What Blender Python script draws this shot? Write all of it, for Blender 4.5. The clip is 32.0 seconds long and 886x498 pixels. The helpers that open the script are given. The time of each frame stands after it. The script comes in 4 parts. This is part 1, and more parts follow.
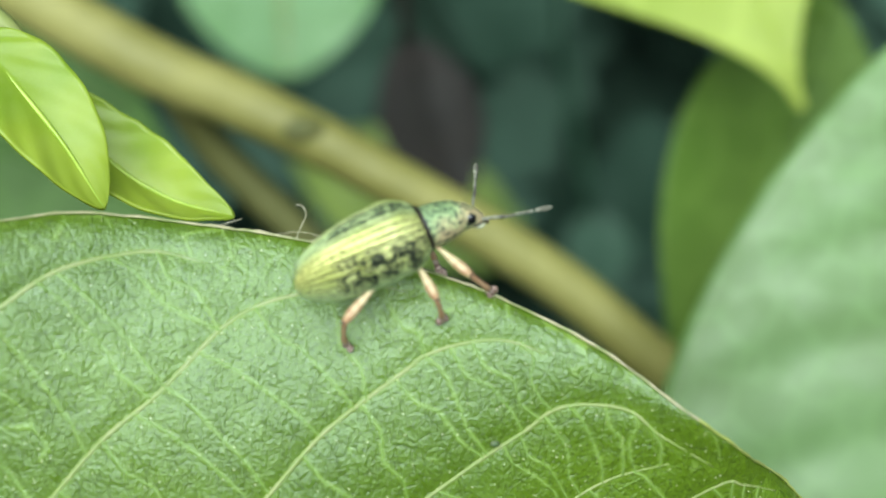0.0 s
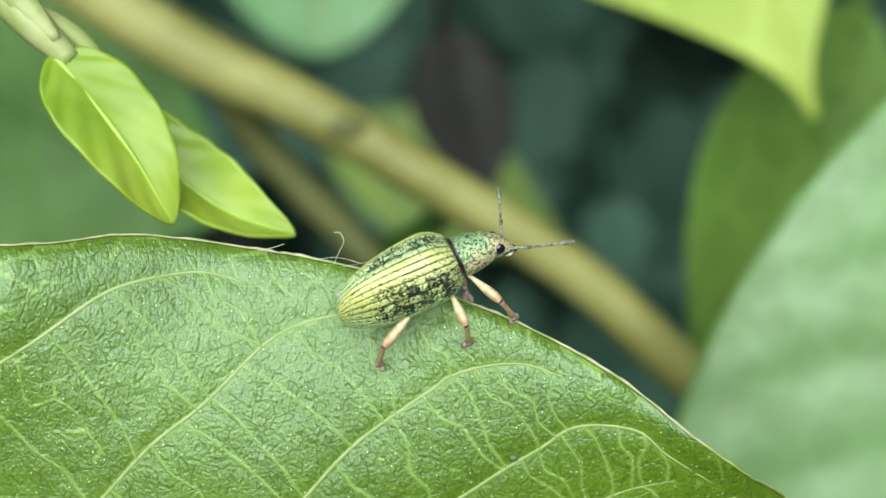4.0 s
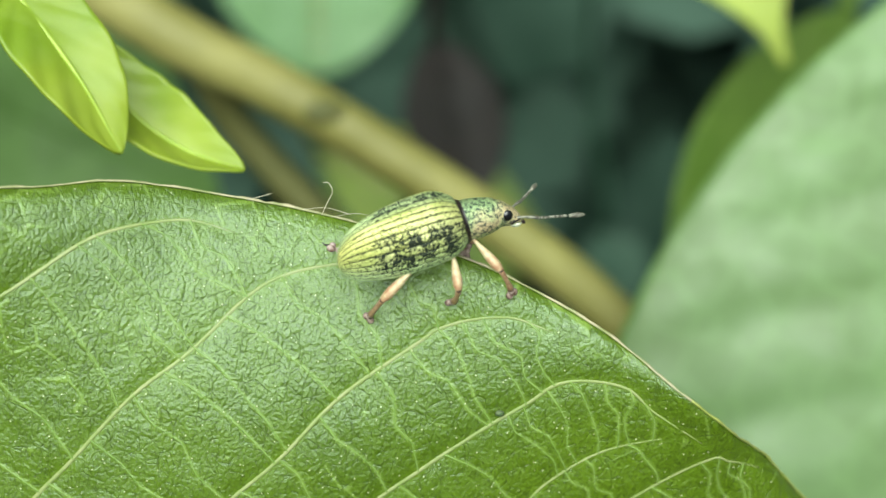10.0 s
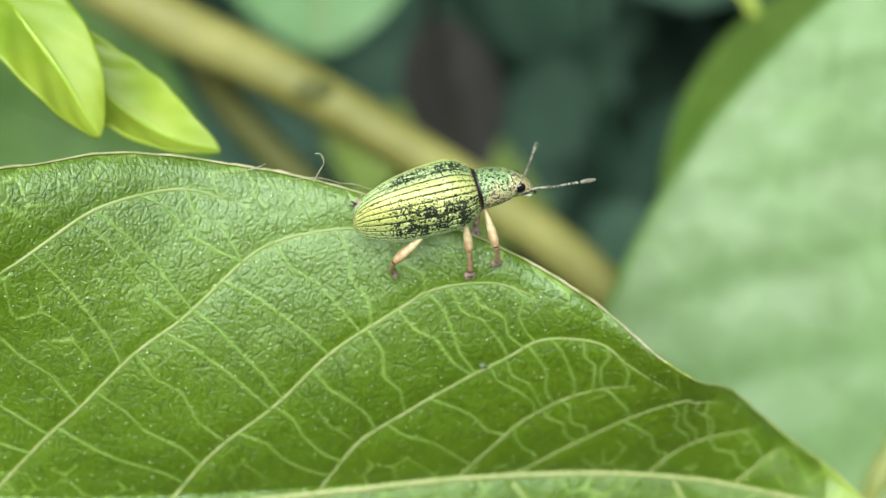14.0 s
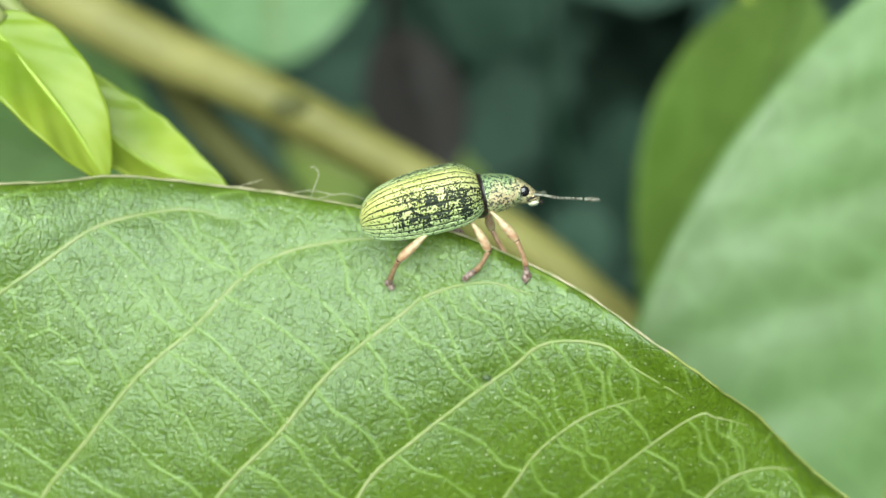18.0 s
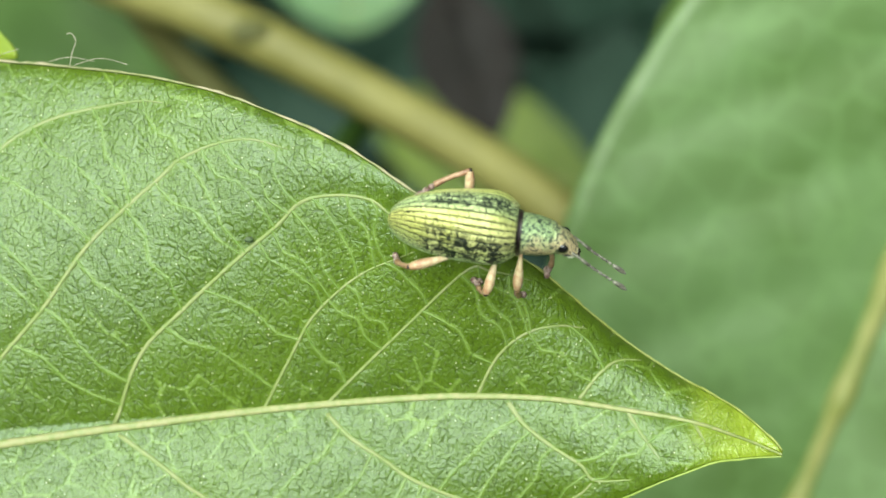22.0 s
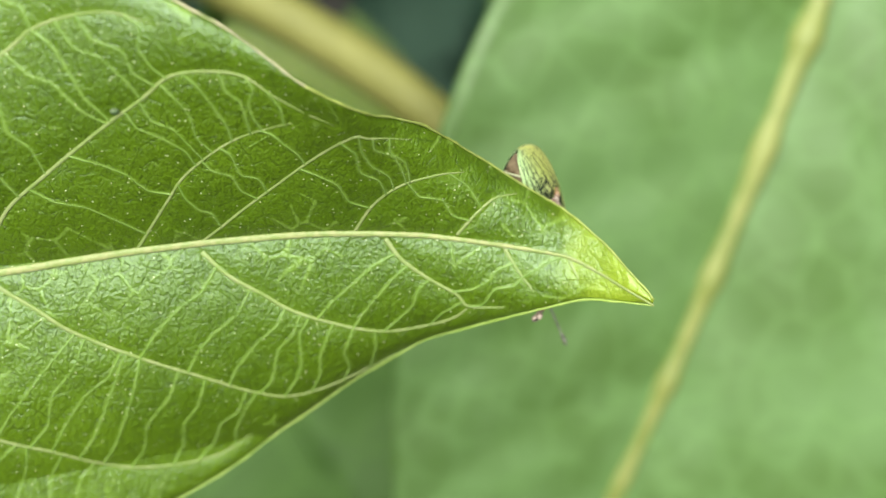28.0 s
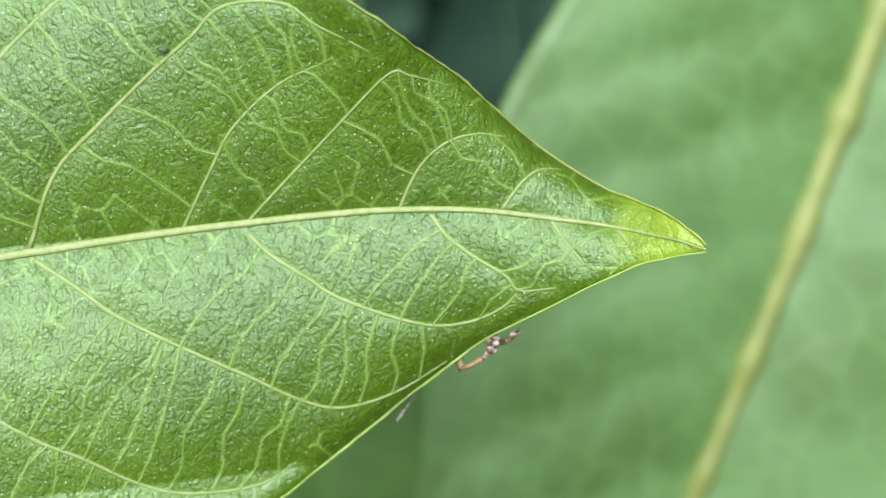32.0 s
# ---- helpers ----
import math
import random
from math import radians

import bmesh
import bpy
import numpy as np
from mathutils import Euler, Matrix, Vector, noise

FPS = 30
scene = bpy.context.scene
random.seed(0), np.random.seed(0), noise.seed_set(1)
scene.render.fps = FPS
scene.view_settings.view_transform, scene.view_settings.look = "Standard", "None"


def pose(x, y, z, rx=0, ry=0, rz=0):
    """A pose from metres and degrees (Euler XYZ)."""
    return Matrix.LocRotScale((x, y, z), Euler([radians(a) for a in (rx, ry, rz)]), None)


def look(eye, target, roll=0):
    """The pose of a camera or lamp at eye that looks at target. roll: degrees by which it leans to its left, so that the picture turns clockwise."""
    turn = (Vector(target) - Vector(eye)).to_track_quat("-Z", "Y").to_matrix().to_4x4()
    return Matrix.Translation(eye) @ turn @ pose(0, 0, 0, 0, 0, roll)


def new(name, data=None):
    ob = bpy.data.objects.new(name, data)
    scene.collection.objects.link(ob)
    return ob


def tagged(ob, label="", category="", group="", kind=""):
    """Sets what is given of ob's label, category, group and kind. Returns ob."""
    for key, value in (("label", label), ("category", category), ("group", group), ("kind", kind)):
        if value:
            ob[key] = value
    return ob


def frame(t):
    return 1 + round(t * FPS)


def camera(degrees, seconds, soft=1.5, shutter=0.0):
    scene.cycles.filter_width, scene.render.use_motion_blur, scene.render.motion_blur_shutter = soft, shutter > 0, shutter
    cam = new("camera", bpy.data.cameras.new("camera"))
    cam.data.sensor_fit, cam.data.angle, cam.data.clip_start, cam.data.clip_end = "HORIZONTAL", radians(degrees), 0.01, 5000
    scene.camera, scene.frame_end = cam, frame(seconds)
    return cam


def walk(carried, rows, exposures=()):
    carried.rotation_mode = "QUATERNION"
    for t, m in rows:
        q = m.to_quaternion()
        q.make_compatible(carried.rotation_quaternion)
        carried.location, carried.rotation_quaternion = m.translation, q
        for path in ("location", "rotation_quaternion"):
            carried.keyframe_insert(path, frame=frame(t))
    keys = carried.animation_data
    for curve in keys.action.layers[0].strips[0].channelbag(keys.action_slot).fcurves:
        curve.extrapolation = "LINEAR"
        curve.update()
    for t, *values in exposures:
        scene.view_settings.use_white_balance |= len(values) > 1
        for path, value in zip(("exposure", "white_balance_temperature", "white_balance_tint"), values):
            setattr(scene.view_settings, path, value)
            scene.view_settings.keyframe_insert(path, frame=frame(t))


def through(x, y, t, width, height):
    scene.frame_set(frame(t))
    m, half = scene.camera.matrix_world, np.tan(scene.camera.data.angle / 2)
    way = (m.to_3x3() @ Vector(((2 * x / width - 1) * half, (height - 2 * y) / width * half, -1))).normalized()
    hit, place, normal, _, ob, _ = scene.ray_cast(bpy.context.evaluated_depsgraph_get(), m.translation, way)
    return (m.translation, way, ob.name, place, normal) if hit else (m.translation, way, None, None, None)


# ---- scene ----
from mathutils import kdtree

# The plan is drawn in millimetres in a tilted frame: x to the right along the leaf, y up along the blade, z towards the viewer.
LEVEL = pose(0, 0, 0.75, 25, 0, 0)
MM = 0.001


def at(x, y, z, rx=0, ry=0, rz=0):
    return LEVEL @ pose(x * MM, y * MM, z * MM, rx, ry, rz)


# ---- camera ----
cam = camera(30, 32.0, soft=1.5)
cam.data.dof.use_dof = True
cam.data.dof.focus_distance = 0.0584
cam.data.dof.aperture_fstop = 43.0
walk(cam, [
    (0, at(-11.47, 6.47, 56.65, -0.97, -6.29, 0.50)),
    (0.5, at(-10.03, 8.22, 56.14, -2.81, -5.26, 0.96)),
    (1, at(-10.99, 8.69, 58.33, -3.23, -5.35, 1.89)),
    (1.5, at(-12.71, 9.05, 58.92, -3.00, -6.42, 2.07)),
    (2, at(-14.26, 8.32, 59.42, -2.16, -7.22, 2.41)),
    (2.5, at(-13.46, 8.45, 58.90, -2.95, -5.82, 2.50)),
    (3, at(-14.06, 7.91, 58.87, -1.75, -6.05, 2.67)),
    (3.5, at(-13.54, 9.15, 59.29, -2.60, -5.94, 2.87)),
    (5.5, at(-14.53, 7.66, 58.09, -2.59, -6.57, 2.79)),
    (6, at(-15.05, 8.79, 58.25, -2.87, -6.96, 2.62)),
    (6.5, at(-14.99, 7.21, 58.71, -1.71, -7.06, 2.85)),
    (7, at(-14.56, 6.60, 57.75, -1.93, -7.23, 2.94)),
    (7.5, at(-13.75, 7.08, 58.07, -2.29, -6.69, 3.39)),
    (8, at(-13.05, 6.88, 58.19, -2.89, -6.92, 3.69)),
    (8.5, at(-11.60, 6.29, 58.54, -2.32, -6.69, 3.46)),
    (9, at(-11.65, 6.25, 58.79, -1.63, -5.60, 3.43)),
    (9.5, at(-11.03, 3.75, 58.71, 0.25, -5.53, 3.21)),
    (10, at(-10.68, 4.20, 59.35, -0.47, -5.34, 3.88)),
    (10.5, at(-10.02, 4.35, 60.01, -1.75, -5.01, 4.58)),
    (11, at(-8.90, 4.51, 60.31, -1.59, -4.73, 4.66)),
    (11.5, at(-9.14, 5.95, 60.15, -2.55, -4.70, 5.29)),
    (12, at(-8.69, 5.05, 58.04, -1.96, -4.42, 4.58)),
    (12.5, at(-8.03, 6.12, 59.57, -2.31, -4.30, 4.07)),
    (13, at(-6.86, 5.25, 62.20, -2.14, -3.37, 3.61)),
    (13.5, at(-7.49, 4.85, 62.07, -0.88, -4.12, 2.67)),
    (14, at(-8.80, 4.41, 61.65, -1.33, -4.56, 2.71)),
    (14.5, at(-9.98, 3.48, 61.80, -0.72, -5.71, 2.04)),
    (15, at(-8.57, 4.74, 61.03, -1.40, -4.61, 2.51)),
    (15.5, at(-9.24, 4.32, 60.43, -1.73, -5.18, 2.02)),
    (17.5, at(-11.65, 10.71, 59.74, -6.55, -6.86, 0.92)),
    (18, at(-11.36, 4.76, 60.83, -0.97, -6.65, 0.75)),
    (18.5, at(-6.10, 1.63, 60.08, 1.68, -2.38, -0.05)),
    (19, at(-3.06, 3.02, 58.54, -0.15, -0.13, -1.10)),
    (19.5, at(-0.52, 1.06, 58.22, 1.23, 1.75, -1.27)),
    (20, at(0.11, 2.34, 58.87, 0.10, 1.13, -1.09)),
    (20.5, at(-0.77, -0.26, 59.67, 0.97, 0.25, -0.11)),
    (21, at(0.08, 0.01, 59.65, 0.01, 0.05, -0.01)),
    (21.5, at(2.37, -0.63, 59.60, -0.15, 1.16, -0.38)),
    (22, at(4.93, -0.93, 59.68, -0.43, 1.08, -0.53)),
    (22.5, at(7.18, -1.20, 58.81, -0.59, 1.47, -0.49)),
    (23, at(7.59, -1.91, 58.42, -0.93, 1.25, -1.33)),
    (23.5, at(8.92, -3.16, 57.34, -0.80, 1.01, -2.05)),
    (24, at(8.91, -3.38, 57.00, -1.38, 0.43, -1.96)),
    (24.5, at(8.71, -4.70, 57.78, -0.48, -0.10, -1.67)),
    (25, at(8.51, -5.54, 58.12, 0.09, -0.33, -1.77)),
    (25.5, at(7.64, -5.76, 58.14, 0.14, -0.31, -1.96)),
    (27.5, at(0.37, -4.10, 58.83, -1.80, -5.72, -0.99)),
    (28, at(-0.02, -4.50, 59.20, -2.16, -6.42, -1.04)),
    (28.5, at(0.26, -5.50, 59.70, -0.98, -6.40, -0.86)),
    (29, at(0.63, -6.11, 59.28, -0.81, -6.23, -0.60)),
    (29.5, at(3.01, -11.36, 58.17, 2.96, -4.47, -0.97)),
    (30, at(5.50, -17.30, 57.23, 7.99, -2.20, -1.30)),
    (30.5, at(5.63, -17.69, 57.52, 8.70, -1.76, -0.47)),
    (31, at(4.96, -16.97, 58.19, 8.52, -2.45, -0.05)),
    (31.5, at(4.77, -15.77, 58.00, 7.11, -2.42, -0.36)),
    (32, at(4.50, -14.91, 57.78, 6.88, -2.67, 0.34)),
], [(0, 0.64, 6350, 10), (4, 0.67, 6380, 10), (8, 0.58, 6450, 10), (12, 0.72, 6950, 10), (13, 0.75, 6900, 10), (15, 0.71, 6650, 10), (18, 0.67, 6550, 10), (20, 0.72, 6800, 10), (22, 0.62, 6850, 10), (25, 0.64, 6950, 10), (27.5, 0.85, 7150, 10), (29, 0.83, 7100, 10), (30, 0.76, 6650, 10), (32, 0.73, 6450, 10)])

# ---- light: a bright overcast sky ----
world = bpy.data.worlds.new("sky")
scene.world = world
world.use_nodes = True
wn = world.node_tree
sky = wn.nodes.new("ShaderNodeTexSky")
sky.sky_type = "NISHITA"
sky.sun_disc = False
sky.sun_elevation, sky.sun_rotation = radians(73), radians(233)
sky.air_density, sky.dust_density, sky.ozone_density = 1.0, 4.0, 1.0
wn.nodes["Background"].inputs["Strength"].default_value = 0.04
wn.links.new(sky.outputs[0], wn.nodes["Background"].inputs["Color"])
sun = new("sun", bpy.data.lights.new("sun", "SUN"))
sun.data.energy, sun.data.angle, sun.data.color = 4.7, radians(66), (0.87, 1.0, 0.95)
sun.matrix_world = look((-0.24, -0.18, 1.75), (0, 0, 0.75))


# ---- materials ----
class Nodes:
    """A small builder for node materials."""

    def __init__(self, name):
        self.m = bpy.data.materials.new(name)
        self.m.use_nodes = True
        self.t = self.m.node_tree
        self.bsdf = self.t.nodes["Principled BSDF"]
        self.out = self.t.nodes["Material Output"]
        co = self.t.nodes.new("ShaderNodeTexCoord")
        sc = self.t.nodes.new("ShaderNodeVectorMath")
        sc.operation = "SCALE"
        sc.inputs["Scale"].default_value = 1000.0
        self.link(co.outputs["Object"], sc.inputs[0])
        self.mm = sc.outputs[0]

    def link(self, a, b):
        self.t.links.new(a, b)

    def put(self, socket, value):
        if hasattr(value, "is_output"):
            self.link(value, socket)
        elif isinstance(value, tuple) and len(value) == 3 and socket.type == "RGBA":
            socket.default_value = (*value, 1)
        else:
            socket.default_value = value

    def noise(self, scale, detail=3.0, rough=0.55, vec=None, distortion=0.0):
        n = self.t.nodes.new("ShaderNodeTexNoise")
        self.link(vec or self.mm, n.inputs["Vector"])
        n.inputs["Scale"].default_value, n.inputs["Detail"].default_value = scale, detail
        n.inputs["Roughness"].default_value, n.inputs["Distortion"].default_value = rough, distortion
        return n.outputs["Fac"]

    def cells(self, scale, feature="DISTANCE_TO_EDGE", vec=None, rnd=1.0):
        n = self.t.nodes.new("ShaderNodeTexVoronoi")
        n.feature = feature
        self.link(vec or self.mm, n.inputs["Vector"])
        n.inputs["Scale"].default_value, n.inputs["Randomness"].default_value = scale, rnd
        return n.outputs["Distance"]

    def warp(self, scale, amount):
        n = self.t.nodes.new("ShaderNodeTexNoise")
        self.link(self.mm, n.inputs["Vector"])
        n.inputs["Scale"].default_value = scale
        s = self.t.nodes.new("ShaderNodeVectorMath")
        s.operation = "MULTIPLY_ADD"
        self.link(n.outputs["Color"], s.inputs[0])
        s.inputs[1].default_value = (amount,) * 3
        self.link(self.mm, s.inputs[2])
        return s.outputs[0]

    def scaled(self, vec, by):
        s = self.t.nodes.new("ShaderNodeVectorMath")
        s.operation = "MULTIPLY"
        self.link(vec, s.inputs[0])
        s.inputs[1].default_value = by
        return s.outputs[0]

    def attr(self, name):
        n = self.t.nodes.new("ShaderNodeAttribute")
        n.attribute_name = name
        return n.outputs["Fac"]

    def rand(self):
        return self.t.nodes.new("ShaderNodeObjectInfo").outputs["Random"]

    def island(self):
        return self.t.nodes.new("ShaderNodeNewGeometry").outputs["Random Per Island"]

    def step(self, value, lo, hi, a=0.0, b=1.0):
        n = self.t.nodes.new("ShaderNodeMapRange")
        n.interpolation_type = "SMOOTHSTEP"
        self.put(n.inputs["Value"], value)
        for key, v in (("From Min", lo), ("From Max", hi), ("To Min", a), ("To Max", b)):
            n.inputs[key].default_value = v
        return n.outputs["Result"]

    def calc(self, op, a, b=0.0):
        n = self.t.nodes.new("ShaderNodeMath")
        n.operation = op
        self.put(n.inputs[0], a)
        self.put(n.inputs[1], b)
        return n.outputs[0]

    def mix(self, fac, a, b):
        n = self.t.nodes.new("ShaderNodeMix")
        n.data_type = "RGBA"
        self.put(n.inputs["Factor"], fac)
        self.put(n.inputs[6], a)
        self.put(n.inputs[7], b)
        return n.outputs[2]

    def bump(self, height, strength, depth, normal=None):
        n = self.t.nodes.new("ShaderNodeBump")
        n.inputs["Strength"].default_value, n.inputs["Distance"].default_value = strength, depth * MM
        self.link(height, n.inputs["Height"])
        if normal is not None:
            self.link(normal, n.inputs["Normal"])
        return n.outputs["Normal"]

    def done(self, color, rough=0.5, metal=0.0, normal=None, spec=0.5, through=None, share=0.3, coat=0.0, ior=1.5):
        b = self.bsdf
        b.inputs["IOR"].default_value = ior
        self.put(b.inputs["Base Color"], color)
        self.put(b.inputs["Roughness"], rough)
        self.put(b.inputs["Metallic"], metal)
        self.put(b.inputs["Specular IOR Level"], spec)
        b.inputs["Coat Weight"].default_value = coat
        if normal is not None:
            self.link(normal, b.inputs["Normal"])
        if through is not None:
            tr = self.t.nodes.new("ShaderNodeBsdfTranslucent")
            self.put(tr.inputs["Color"], through)
            if normal is not None:
                self.link(normal, tr.inputs["Normal"])
            mx = self.t.nodes.new("ShaderNodeMixShader")
            mx.inputs[0].default_value = share
            self.link(b.outputs[0], mx.inputs[1])
            self.link(tr.outputs[0], mx.inputs[2])
            self.link(mx.outputs[0], self.out.inputs["Surface"])
        return self.m


def blade_material(name, dark, light, through, pale, share=0.3, rough=0.46, crease=1.0, tip=None):
    """A leaf blade with its net of fine veins, creases, and pale glands with painted glints."""
    n = Nodes(name)
    tone = n.mix(n.step(n.noise(0.16, 3), 0.3, 0.7), dark, light)
    tone = n.mix(n.step(n.noise(0.9, 3), 0.45, 0.75, 0.0, 0.2), tone, pale)
    grain = n.noise(9.0, 4, 0.65)
    tone = n.mix(n.step(grain, 0.46, 0.62, 0.0, 0.25 if crease > 0 else 0.1), tone, pale)
    h = n.calc("MULTIPLY", grain, 0.9 if crease > 0 else 0.15)
    if crease > 0:
        side, net = n.attr("side_vein"), n.attr("net")
        # fine dark speckle in the tone, for small-scale contrast
        speckle = n.step(n.noise(10.0, 2, 0.6), 0.39, 0.47, 0.6, 0.0)
        tone = n.mix(speckle, tone, tuple(c * 0.4 for c in dark))
        tone = n.mix(n.step(side, 0.05, 0.3, 0.3, 0.0), tone, pale)
        # the cross veins: soft pale ridges with skylit sheen painted in, stronger in some places than in others
        ridge_ = n.calc("MULTIPLY", n.step(net, 0.02, 0.13, 1.0, 0.0), n.step(n.noise(0.5, 2), 0.35, 0.55, 0.3, 1.0))
        tone = n.mix(n.calc("MULTIPLY", ridge_, 0.55), tone, tuple(min(1, c * 1.4 + 0.06) for c in pale))
        # the finest net: low domes between small polygons, creases along part of their borders with shade painted in
        fine = n.cells(1.0, vec=n.scaled(n.warp(1.2, 0.35), (2.5, 1.85, 0.3)))
        low = n.step(fine, 0.0, 0.22)
        crack = n.calc("MULTIPLY", n.step(fine, 0.008, 0.040, 1.0, 0.0), n.step(n.noise(2.0, 2), 0.48, 0.58))
        wide = n.cells(1.0, vec=n.scaled(n.warp(0.8, 0.35), (1.25, 0.85, 0.25)))
        crack = n.calc("MAXIMUM", crack, n.calc("MULTIPLY", n.step(wide, 0.006, 0.026, 1.0, 0.0), n.step(n.noise(1.0, 2), 0.46, 0.56)))
        tone = n.mix(n.calc("MULTIPLY", crack, 0.4 * crease), tone, tuple(c * 0.3 for c in dark))
        # gland dots, their bright glints painted into the colour
        dots = n.calc("MULTIPLY", n.step(n.cells(3.4, "F1"), 0.085, 0.135, 1.0, 0.0), n.step(n.noise(1.6, 1), 0.40, 0.48))
        tone = n.mix(n.calc("MULTIPLY", dots, 0.85), tone, (0.88, 0.92, 0.5))
        h = n.calc("ADD", h, n.calc("MULTIPLY", n.noise(1.0, 2, 0.5, vec=n.scaled(n.mm, (8.5, 7.0, 5.0))), 1.5))
        h = n.calc("ADD", h, n.calc("MULTIPLY", low, 0.34))
        h = n.calc("ADD", h, n.calc("MULTIPLY", ridge_, 0.2))
        h = n.calc("ADD", h, n.calc("MULTIPLY", dots, 0.6))
        h = n.calc("ADD", h, n.calc("MULTIPLY", crack, -0.35))
    if tip is not None:
        sep = n.t.nodes.new("ShaderNodeSeparateXYZ")
        n.link(n.mm, sep.inputs[0])
        edge = n.calc("ADD", sep.outputs[0], n.calc("MULTIPLY", n.noise(0.8, 2), 2.5))
        tone = n.mix(n.step(edge, 13.0, 15.8, 0.0, 0.7), tone, tip)
    bump = n.bump(h, 1.0, 0.032 if crease > 0 else 0.02)
    r = n.step(n.noise(1.6, 3), 0.3, 0.7, rough - 0.03, rough + 0.04)
    if crease > 0:
        n.bsdf.inputs["Specular Tint"].default_value = (0.84, 0.97, 0.93, 1.0)  # the sheen's blue-green cast, put in as a gloss tint
    return n.done(tone, r, 0.0, bump, 1.0 if crease > 0 else 0.5, through, share, ior=1.62 if crease > 0 else 1.5)


def plain_leaf(name, dark, light, through, scale=0.12, share=0.3, rough=0.5, spec=0.5):
    n = Nodes(name)
    tone = n.mix(n.step(n.noise(scale, 4), 0.3, 0.7), dark, light)
    tone = n.mix(n.step(n.cells(scale * 3, vec=n.warp(scale * 4, 1.5)), 0.0, 0.08, 0.3, 0.0), tone, tuple(min(1, c * 1.5) for c in light))
    bump = n.bump(n.noise(scale * 8, 4), 0.5, 0.06)
    return n.done(tone, n.step(n.noise(scale * 3, 2), 0.3, 0.7, rough - 0.08, rough + 0.1), 0.0, bump, spec, through, share)


def simple(name, a, b, scale=2.0, rough=0.5, metal=0.0, depth=0.03, spec=0.5, coat=0.0, through=None, share=0.2):
    n = Nodes(name)
    v = n.noise(scale, 4)
    return n.done(n.mix(n.step(v, 0.32, 0.68), a, b), n.step(v, 0.3, 0.7, rough - 0.07, rough + 0.07), metal,
                  n.bump(n.noise(scale * 3, 3), 0.5, depth), spec, through, share, coat)


def elytra_material():
    """Green to yellow metallic scales in rows, with black lines and flecks where they have worn off."""
    n = Nodes("scaled_green_shell")
    row_, along, side = n.attr("row"), n.attr("along"), n.attr("side")
    big = n.noise(0.9, 3)
    tone = n.mix(n.step(big, 0.35, 0.65), (0.55, 0.58, 0.16), (0.68, 0.68, 0.29))
    band = n.calc("MULTIPLY", n.step(side, 0.12, 0.3), n.step(side, 0.3, 0.62, 1.0, 0.0))
    tone = n.mix(n.calc("MULTIPLY", band, n.step(along, 0.1, 0.85, 0.75, 0.3)), tone, (0.80, 0.76, 0.24))
    tone = n.mix(n.step(side, 0.5, 0.95, 0.0, 0.8), tone, (0.44, 0.62, 0.33))
    tone = n.mix(n.step(side, 0.04, 0.2, 0.65, 0.0), tone, (0.46, 0.63, 0.33))
    scales = n.cells(13.0, "F1")
    tone = n.mix(n.step(scales, 0.25, 0.6, 0.0, 0.3), tone, (0.14, 0.24, 0.05))
    # grooves: rows of black pits, run together here and there
    beat = n.calc("FRACT", n.calc("MULTIPLY", along, 42.0))
    pit = n.step(n.calc("ABSOLUTE", n.calc("SUBTRACT", beat, 0.5)), 0.22, 0.40, 1.0, 0.0)
    pit = n.calc("MAXIMUM", pit, n.step(n.noise(3.0, 2), 0.40, 0.52, 0.25, 1.0))
    line = n.calc("MULTIPLY", n.step(row_, 0.15, 0.29, 1.0, 0.0), pit)
    # worn flecks, most of them along the flank and the crest
    where = n.step(n.noise(2.6, 3), 0.36, 0.62)
    flank = n.calc("MULTIPLY", n.step(side, 0.24, 0.56), n.step(side, 0.72, 0.96, 1.0, 0.0))
    crest = n.step(side, 0.02, 0.16, 1.0, 0.0)
    zone = n.calc("ADD", n.calc("MULTIPLY", flank, 1.15), n.calc("MULTIPLY", crest, 1.0))
    zone = n.calc("MULTIPLY", n.calc("ADD", n.calc("MULTIPLY", where, 0.75), 0.3), n.calc("ADD", zone, 0.02))
    zone = n.calc("MULTIPLY", zone, n.calc("MULTIPLY", n.step(along, 0.15, 0.45, 0.1, 1.0), n.step(along, 0.85, 1.0, 1.0, 0.5)))
    fleck = n.step(n.calc("ADD", n.noise(15.0, 2, 0.55), n.calc("MULTIPLY", zone, 0.2)), 0.604, 0.618)
    black = n.calc("MINIMUM", n.calc("MAXIMUM", line, fleck), 1.0)
    tone = n.mix(n.calc("MULTIPLY", black, 0.97), tone, (0.006, 0.012, 0.012))
    bump = n.bump(n.calc("ADD", n.calc("MULTIPLY", scales, -0.6), n.calc("MULTIPLY", black, -0.6)), 0.6, 0.05)
    return n.done(tone, n.step(n.noise(3.0, 3), 0.3, 0.7, 0.26, 0.42), 0.2, bump, n.step(black, 0.2, 0.8, 0.65, 0.12))


